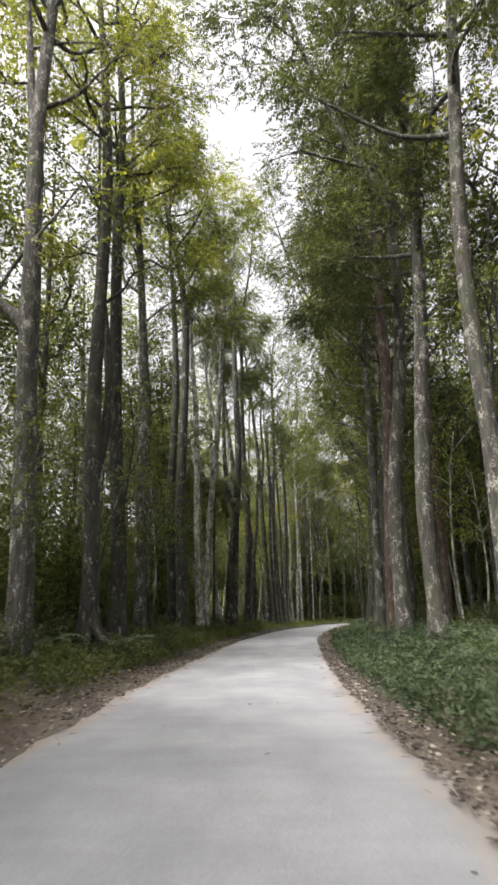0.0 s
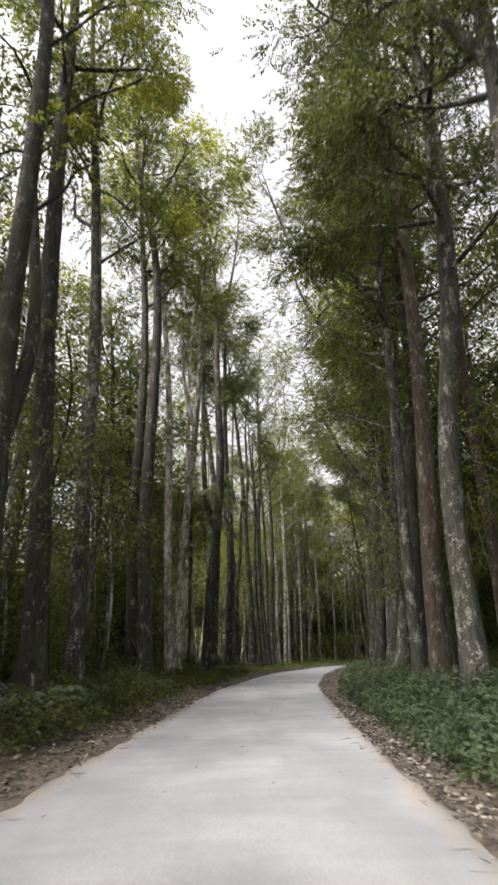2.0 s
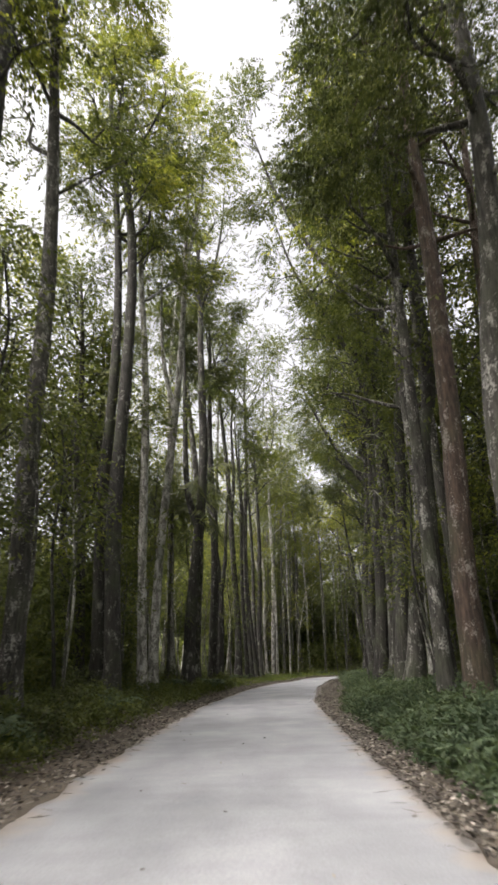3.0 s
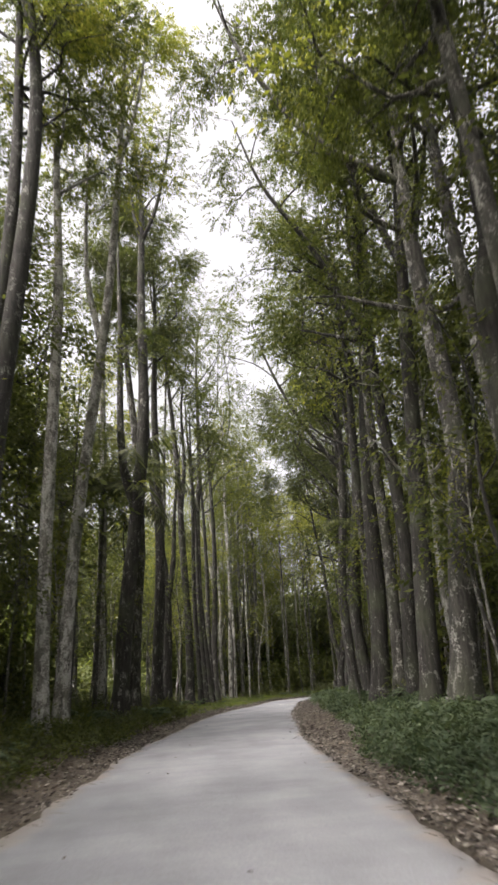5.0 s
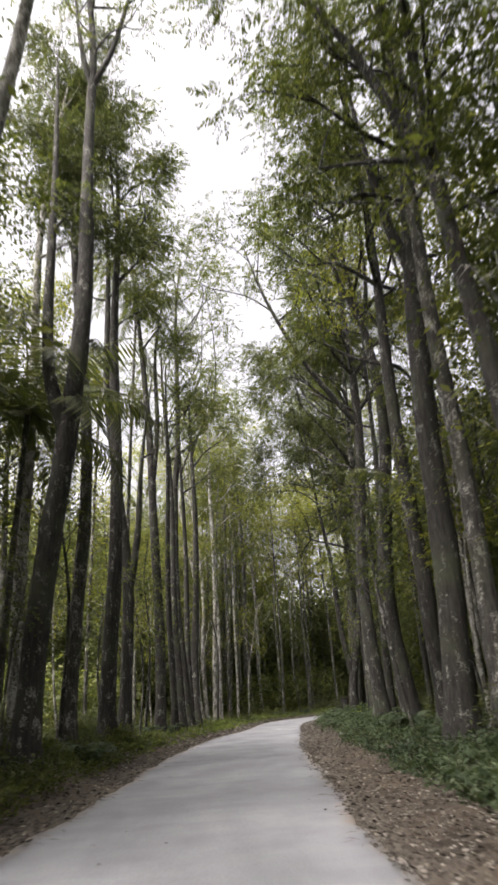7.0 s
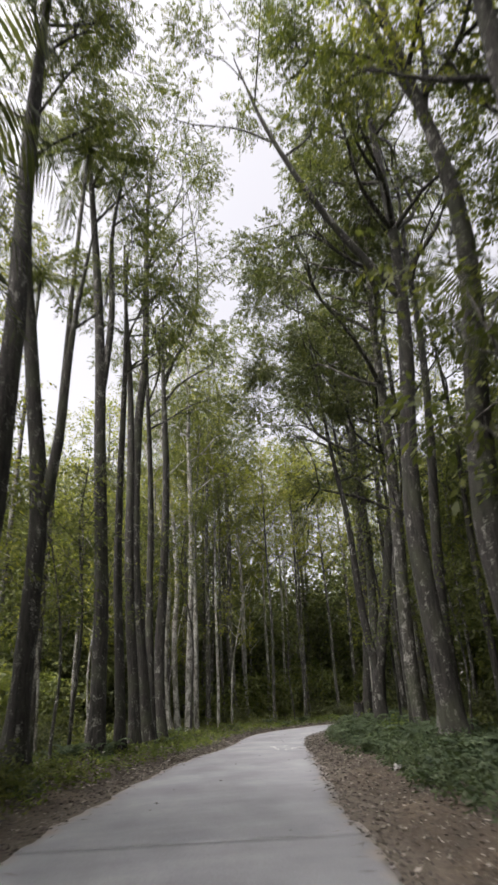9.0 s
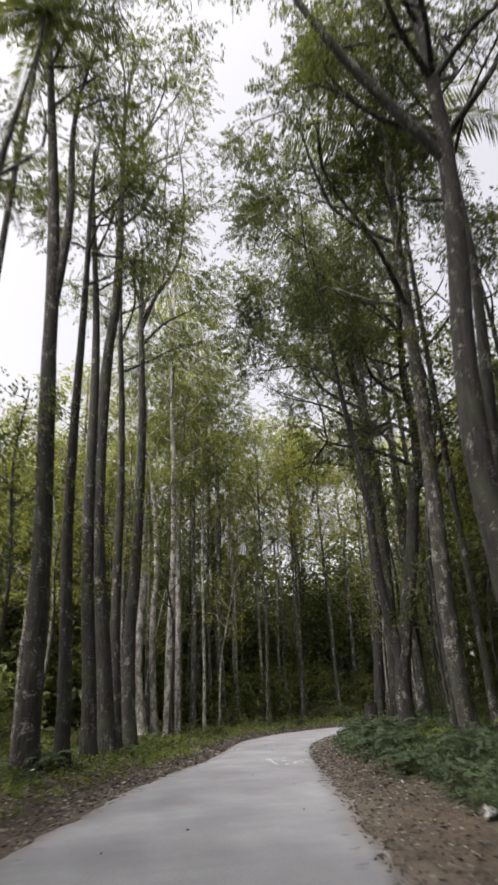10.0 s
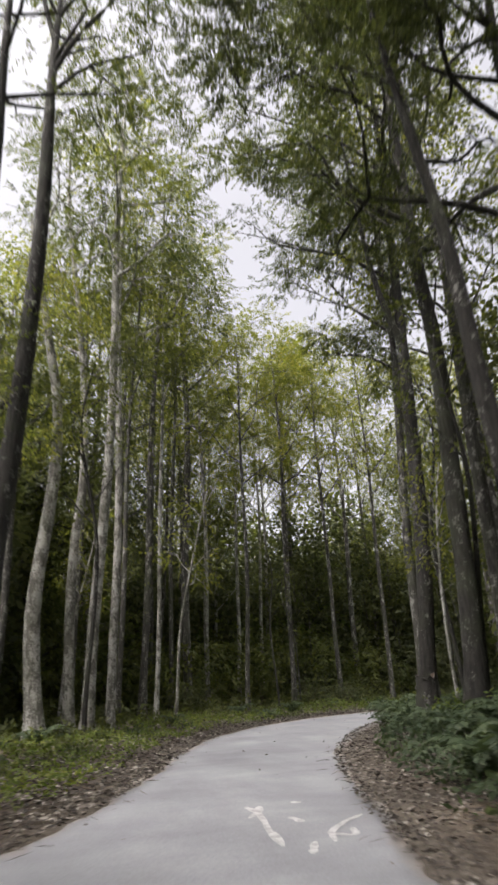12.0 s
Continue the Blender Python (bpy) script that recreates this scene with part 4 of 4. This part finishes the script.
def ground_cover(label, mat, count, lo, hi, y0, y1, tall, leaf, seed, power=1.0):
    """Knee-high herbs too many to count."""
    rng = np.random.default_rng(seed)
    x, y = scatter(count, lo, hi, y0, y1, rng, power)
    patch = waves(x * 1.4 + 3, y * 1.3)
    keep = patch > -0.55 + rng.normal(0, 0.2, count)
    x, y = x[keep], y[keep]
    z = ground_height(x, y)
    at = np.stack([x, y, z + rng.uniform(0, 1, len(x)) ** 1.5 * tall * (0.7 + 0.5 * waves(x * 2, y * 2))], axis=1)
    v, f = sprigs(at, np.array([[0, 0, 0.7]]) + rng.standard_normal((len(x), 3)) * 0.6, 5, leaf * 1.8, leaf, 0.22, 0.4, rng)
    tagged(new("undergrowth", mesh_of("undergrowth", v, f, mat)), label, "undergrowth", kind="stuff")


ground_cover("dense green herbs covering the bank", LEAF_HERB, 21000, HALF + 0.4, HALF + 3.9, 2, 28, 0.55, 0.095, 41)
ground_cover("dense green herbs covering the bank", LEAF_HERB, 11000, HALF + 1.2, HALF + 4.2, 28, 52, 0.33, 0.11, 47)
ground_cover("dense green herbs covering the bank", LEAF_HERB, 5000, HALF + 0.7, HALF + 4.5, 50, 78, 0.42, 0.12, 42)
ground_cover("scattered dark green herbs under the trees", LEAF_MID, 5000, -HALF - 5, -HALF - 1.3, 2, 48, 0.35, 0.11, 43)
ground_cover("dense green herbs between the roadside trunks", LEAF_MID, 12000, -HALF - 4.0, -HALF - 0.75, 2, 48, 0.5, 0.1, 49)
ground_cover("yellow-green weeds lining the verge", LEAF_LIME, 5200, -HALF - 3.4, -HALF - 0.7, 44, 78, 0.28, 0.085, 44)
ground_cover("low green herbs among the thin trunks", LEAF_MID, 3200, -HALF - 7, -HALF - 1.6, 46, 78, 0.35, 0.12, 48)
ground_cover("scattered dark green herbs under the trees", LEAF_MID, 7000, -HALF - 14, -HALF - 4, 0, 78, 0.7, 0.2, 45)
ground_cover("scattered dark green herbs under the trees", LEAF_MID, 7000, HALF + 4, HALF + 14, 0, 78, 0.7, 0.2, 46)


# ---- thickets that close the view ----
def thicket(label, mat, x, y, tall, leaf, seed):
    """Tall far scrub, too dense to count: leafy twigs over a strip of ground, uneven on top."""
    rng = np.random.default_rng(seed)
    n = len(x)
    top = tall * (0.65 + 0.4 * waves(x * 0.5, y * 0.5) + 0.15 * waves(x * 1.7, y * 1.9))
    at = np.stack([x, y, ground_height(x, y) + np.maximum(top, 0.5) * rng.uniform(0, 1, n) ** 0.8], axis=1)
    v, f = sprigs(at, rng.standard_normal((n, 3)) + np.array([[0, 0, 0.4]]), 4, leaf * 1.8, leaf, 0.25, 0.3, rng)
    tagged(new("thicket", mesh_of("thicket", v, f, mat)), label, "thicket", kind="stuff")


_rng = np.random.default_rng(77)
# the lime leaf colour stands in for open daylight on this scrub
thicket("bright yellow-green scrub at the edge of a clearing", LEAF_LIME, *scatter(13000, -HALF - 21, -HALF - 15, -30, 76, _rng), 9.0, 0.45, 1)
thicket("green scrub closing the view between the trunks", LEAF_MID, *scatter(11000, -HALF - 13, -HALF - 7, -30, 76, _rng), 4.6, 0.3, 2)
thicket("dark green shrubs crowding between the trunks", LEAF_MID, *scatter(16000, -HALF - 8, -HALF - 3.4, 4, 38, _rng), 5.4, 0.17, 10)
thicket("green scrub closing the view between the trunks", LEAF_MID, *scatter(10000, HALF + 9, HALF + 16, -30, 76, _rng), 4.5, 0.34, 3)
thicket("tall green scrub behind the roadside trees", LEAF_MID, *scatter(8000, HALF + 16, HALF + 24, -30, 78, _rng), 12.0, 0.6, 6)
thicket("leafy scrub inside the bend", LEAF_MID, *scatter(6000, HALF + 7.5, HALF + 12, 40, 80, _rng), 12.0, 0.4, 9)
thicket("leafy scrub inside the bend", LEAF_MID, _rng.uniform(18, 36, 14000), _rng.uniform(56, 68, 14000), 15.0, 0.42, 11)
# dark leaf colour paints the deep shade under the canopy into this scrub
thicket("dark green scrub beyond the bend", LEAF_DARK, _rng.uniform(-6, 46, 24000), _rng.uniform(88, 102, 24000), 16.0, 0.42, 4)
thicket("dark green scrub between the thin trunks", LEAF_DARK, _rng.uniform(-16, 2.5, 17000), _rng.uniform(65, 80, 17000), 13.0, 0.36, 7)
thicket("dark green scrub between the thin trunks", LEAF_DARK, _rng.uniform(-12, 10, 14000), _rng.uniform(86, 97, 14000), 11.0, 0.4, 8)
thicket("tall green scrub beyond the bend", LEAF_MID, _rng.uniform(-30, 60, 18000), _rng.uniform(102, 116, 18000), 22.0, 0.75, 5)


# ---- palms ----
def palm(label, x, y, tall, lean, frond_long, number, seed, dia=0.2):
    """A palm: ringed slender stem with feather fronds."""
    rng = np.random.default_rng(seed)
    z = on_ground(x, y)
    root = tagged(new("palm"), label, "palm tree", "palms among the trees")
    root.location = (x, y, z)
    line = spline([(0, 0, -0.3), (lean[0] * 0.15, lean[1] * 0.15, tall * 0.35), (lean[0] * 0.5, lean[1] * 0.5, tall * 0.7), (*lean, tall)], 9)
    part("trunk", mesh_of("trunk", *tube(line, np.linspace(dia / 2, dia * 0.33, len(line)), 10, rng, 0.02, 0.5), BARK_MID, True), root)
    head = np.array([*lean, tall])
    for k in range(number):
        a = k * 2.399 + rng.uniform(-0.2, 0.2)
        up = 1.25 - 1.75 * (k + 0.5) / number
        d = np.array([math.cos(a), math.sin(a), 0])
        s = frond_long * rng.uniform(0.8, 1.1)
        q = [head, head + d * 0.3 * s + np.array([0, 0, 0.30 * up * s]), head + d * 0.68 * s + np.array([0, 0, (0.5 * up - 0.08) * s]), head + d * (0.95 - 0.1 * up) * s + np.array([0, 0, (0.5 * up - 0.42) * s])]
        path = spline(q, 14)
        way = unit(np.gradient(path, axis=0))
        side = unit(np.cross(way, np.array([[0, 0, 1.0]])))
        n = len(path)
        size = np.sin(np.linspace(0.12, 0.97, n) * math.pi)[:, None]
        out = [tube(path, np.linspace(0.03, 0.006, n), 5, rng)]
        for sg in (-1, 1):
            v, f = leaves(path, unit(side * sg + way * 0.55 - np.array([[0, 0, 0.55]])), np.cross(side, way) + rng.standard_normal((n, 3)) * 0.15, 0.22 * s, 0.05, rng)
            mid = np.repeat(path, 4, axis=0)
            out.append((mid + (v - mid) * np.repeat(0.35 + 0.65 * size, 4, axis=0), f))
        part("frond", mesh_of("frond", *joined(out), LEAF_DARK), root)


palm("palm with broad dark feather fronds among the trunks", -2.45, 40.6, 9.0, (0.1, -0.1), 4.3, 22, 1)
palm("tall palm with upswept feather fronds beside the road", -0.1, 51.6, 21.9, (0.3, 0.3), 3.4, 18, 2)
palm("slender palm with dark drooping fronds beyond the trunks", -2.1, 56.0, 19.0, (0.1, 0.2), 2.6, 16, 5)
palm("tall palm with drooping feather fronds among the trees", 12.1, 53.5, 20.3, (0.2, -0.2), 4.6, 20, 3)
palm("short palm growing under the roadside trees", 8.9, 41.4, 7.0, (0.1, 0.1), 2.4, 11, 4)


# ---- worn paint marks on the concrete ----
def paint_mark(points, width, z, seed):
    """A worn brush stroke of white paint along a few points, with ragged edges."""
    rng = np.random.default_rng(seed)
    line = spline(points, 5)
    way = unit(np.gradient(line, axis=0))
    across = np.stack([way[:, 1], -way[:, 0]], axis=1)
    w = width * rng.uniform(0.55, 1.2, (len(line), 2))
    w[0], w[-1] = w[0] * 0.3, w[-1] * 0.3
    a, b = line - across * w[:, :1], line + across * w[:, 1:]
    flat = np.concatenate([a, b])
    away = np.abs(from_road(flat[:, 0], flat[:, 1])) / (HALF - narrowed(flat[:, 1], 1))
    v = np.column_stack([flat, 0.02 + 0.015 * np.clip(1 - away, 0, 1) + z])
    k, n = np.arange(len(line) - 1), len(line)
    me = mesh_of("paint_mark", v, np.stack([k, k + n, k + n + 1, k + 1], axis=1)[:, ::-1], PAINT)
    tagged(new("paint_mark", me), "worn white paint stroke on the concrete road", "paint mark", "paint marks on the road")


for k, (pts, wide) in enumerate((([(7.02, 56.45), (7.06, 56.0), (7.0, 55.4), (6.96, 54.7)], 0.045), ([(7.16, 56.4), (7.08, 56.1), (6.93, 55.85)], 0.05), ([(7.52, 56.5), (7.6, 56.4)], 0.05),
                                 ([(7.3, 55.75), (7.36, 55.5)], 0.06), ([(7.97, 55.6), (7.7, 55.35), (7.45, 55.0), (7.38, 54.7)], 0.04), ([(7.45, 54.95), (7.6, 54.85), (7.68, 55.1)], 0.04),
                                 ([(7.23, 54.75), (7.1, 54.4)], 0.045))):
    paint_mark(pts, wide * 0.85, 0.004 + 0.0007 * k, 60 + k)


# ---- small litter ----
def fallen_twigs(count, lo, hi, seed):
    rng = np.random.default_rng(seed)
    x, y = scatter(count, lo, hi, 2, 78, rng)
    a = rng.uniform(0, 6.283, count)
    z = np.maximum(ground_height(x, y), np.where(np.abs(from_road(x, y)) < HALF - narrowed(y, from_road(x, y)), 0.036, -1)) + 0.02
    v, f = leaves(np.stack([x, y, z], axis=1), unit(np.stack([np.cos(a), np.sin(a), rng.uniform(-0.05, 0.12, count)], axis=1)),
                  unit(np.stack([rng.normal(0, 0.6, count), rng.normal(0, 0.6, count), np.ones(count)], axis=1)), 0.19, 0.022, rng)
    tagged(new("fallen_twigs", mesh_of("fallen_twigs", v, f, TWIG)), "thin dry twigs fallen on the verge", "twigs", kind="stuff")


fallen_twigs(2600, HALF - 0.3, HALF + 1.4, 51)
fallen_twigs(2600, -HALF - 1.6, -HALF + 0.3, 52)


def stump(x, y, tall, dia):
    """A rotten stump with spread roots and a ragged, hollow top."""
    rng = np.random.default_rng(8)
    z = on_ground(x, y)
    root = tagged(new("stump"), "dark rotten tree stump standing in the ferns", "stump")
    root.location = (x, y, z)
    line = spline([(0, 0, -0.25), (0.01, 0, tall * 0.35), (0.03, 0.01, tall * 0.75), (0.02, 0, tall)], 5)
    v, f = tube(line, np.linspace(dia * 0.52, dia * 0.44, len(line)), 18, rng, 0.05, 0.6)
    v = v.reshape(len(line), 18, 3)
    v[-1, :, 2] += rng.uniform(-0.12, 0.1, 18)
    part("trunk", mesh_of("trunk", v.reshape(-1, 3), f, BARK_DARK, True), root)
    inner = v[-1].copy()
    rows = [inner + (np.array([0.02, 0, tall]) - inner) * k * np.array([1, 1, 0]) - np.array([0, 0, drop]) for k, drop in ((0.0, 0.0), (0.28, 0.03), (0.5, 0.14), (0.999, 0.18))]
    ring = np.arange(18)
    faces = np.concatenate([np.stack([r * 18 + ring, r * 18 + (ring + 1) % 18, (r + 1) * 18 + (ring + 1) % 18, (r + 1) * 18 + ring], axis=1) for r in range(3)])
    part("broken_top", mesh_of("broken_top", np.concatenate(rows), faces, BARK_RED), root, "splintered reddish heartwood")
    for k in range(4):
        a = k * 1.6 + 0.4
        d = np.array([math.cos(a), math.sin(a), 0])
        run = spline([d * dia * 0.3 + np.array([0, 0, 0.22]), d * dia * 0.75 + np.array([0, 0, 0.06]), d * dia * 1.3 - np.array([0, 0, 0.1])], 4)
        part("root", mesh_of("root", *tube(run, np.linspace(0.07, 0.025, len(run)), 7, rng, 0.06), BARK_DARK, True), root)


stump(12.35, 62.4, 0.95, 0.46)


def scrap(x, y):
    """A crumpled scrap of white plastic."""
    rng = np.random.default_rng(3)
    n = 7
    u, w = np.meshgrid(np.linspace(-0.17, 0.17, n), np.linspace(-0.1, 0.1, n), indexing="ij")
    z = on_ground(x, y) + 0.07 + rng.normal(0, 0.025, (n, n))
    v = np.stack([x + u.ravel(), y + w.ravel() + 0.03 * rng.standard_normal(n * n), z.ravel()], axis=1)
    i, j = np.meshgrid(np.arange(n - 1), np.arange(n - 1), indexing="ij")
    a = i * n + j
    me = mesh_of("plastic_scrap", v, np.stack([a, a + n, a + n + 1, a + 1], axis=-1).reshape(-1, 4), PLASTIC, True)
    tagged(new("plastic_scrap", me), "crumpled white plastic scrap lying in the weeds", "litter")


scrap(7.42, 46.0)
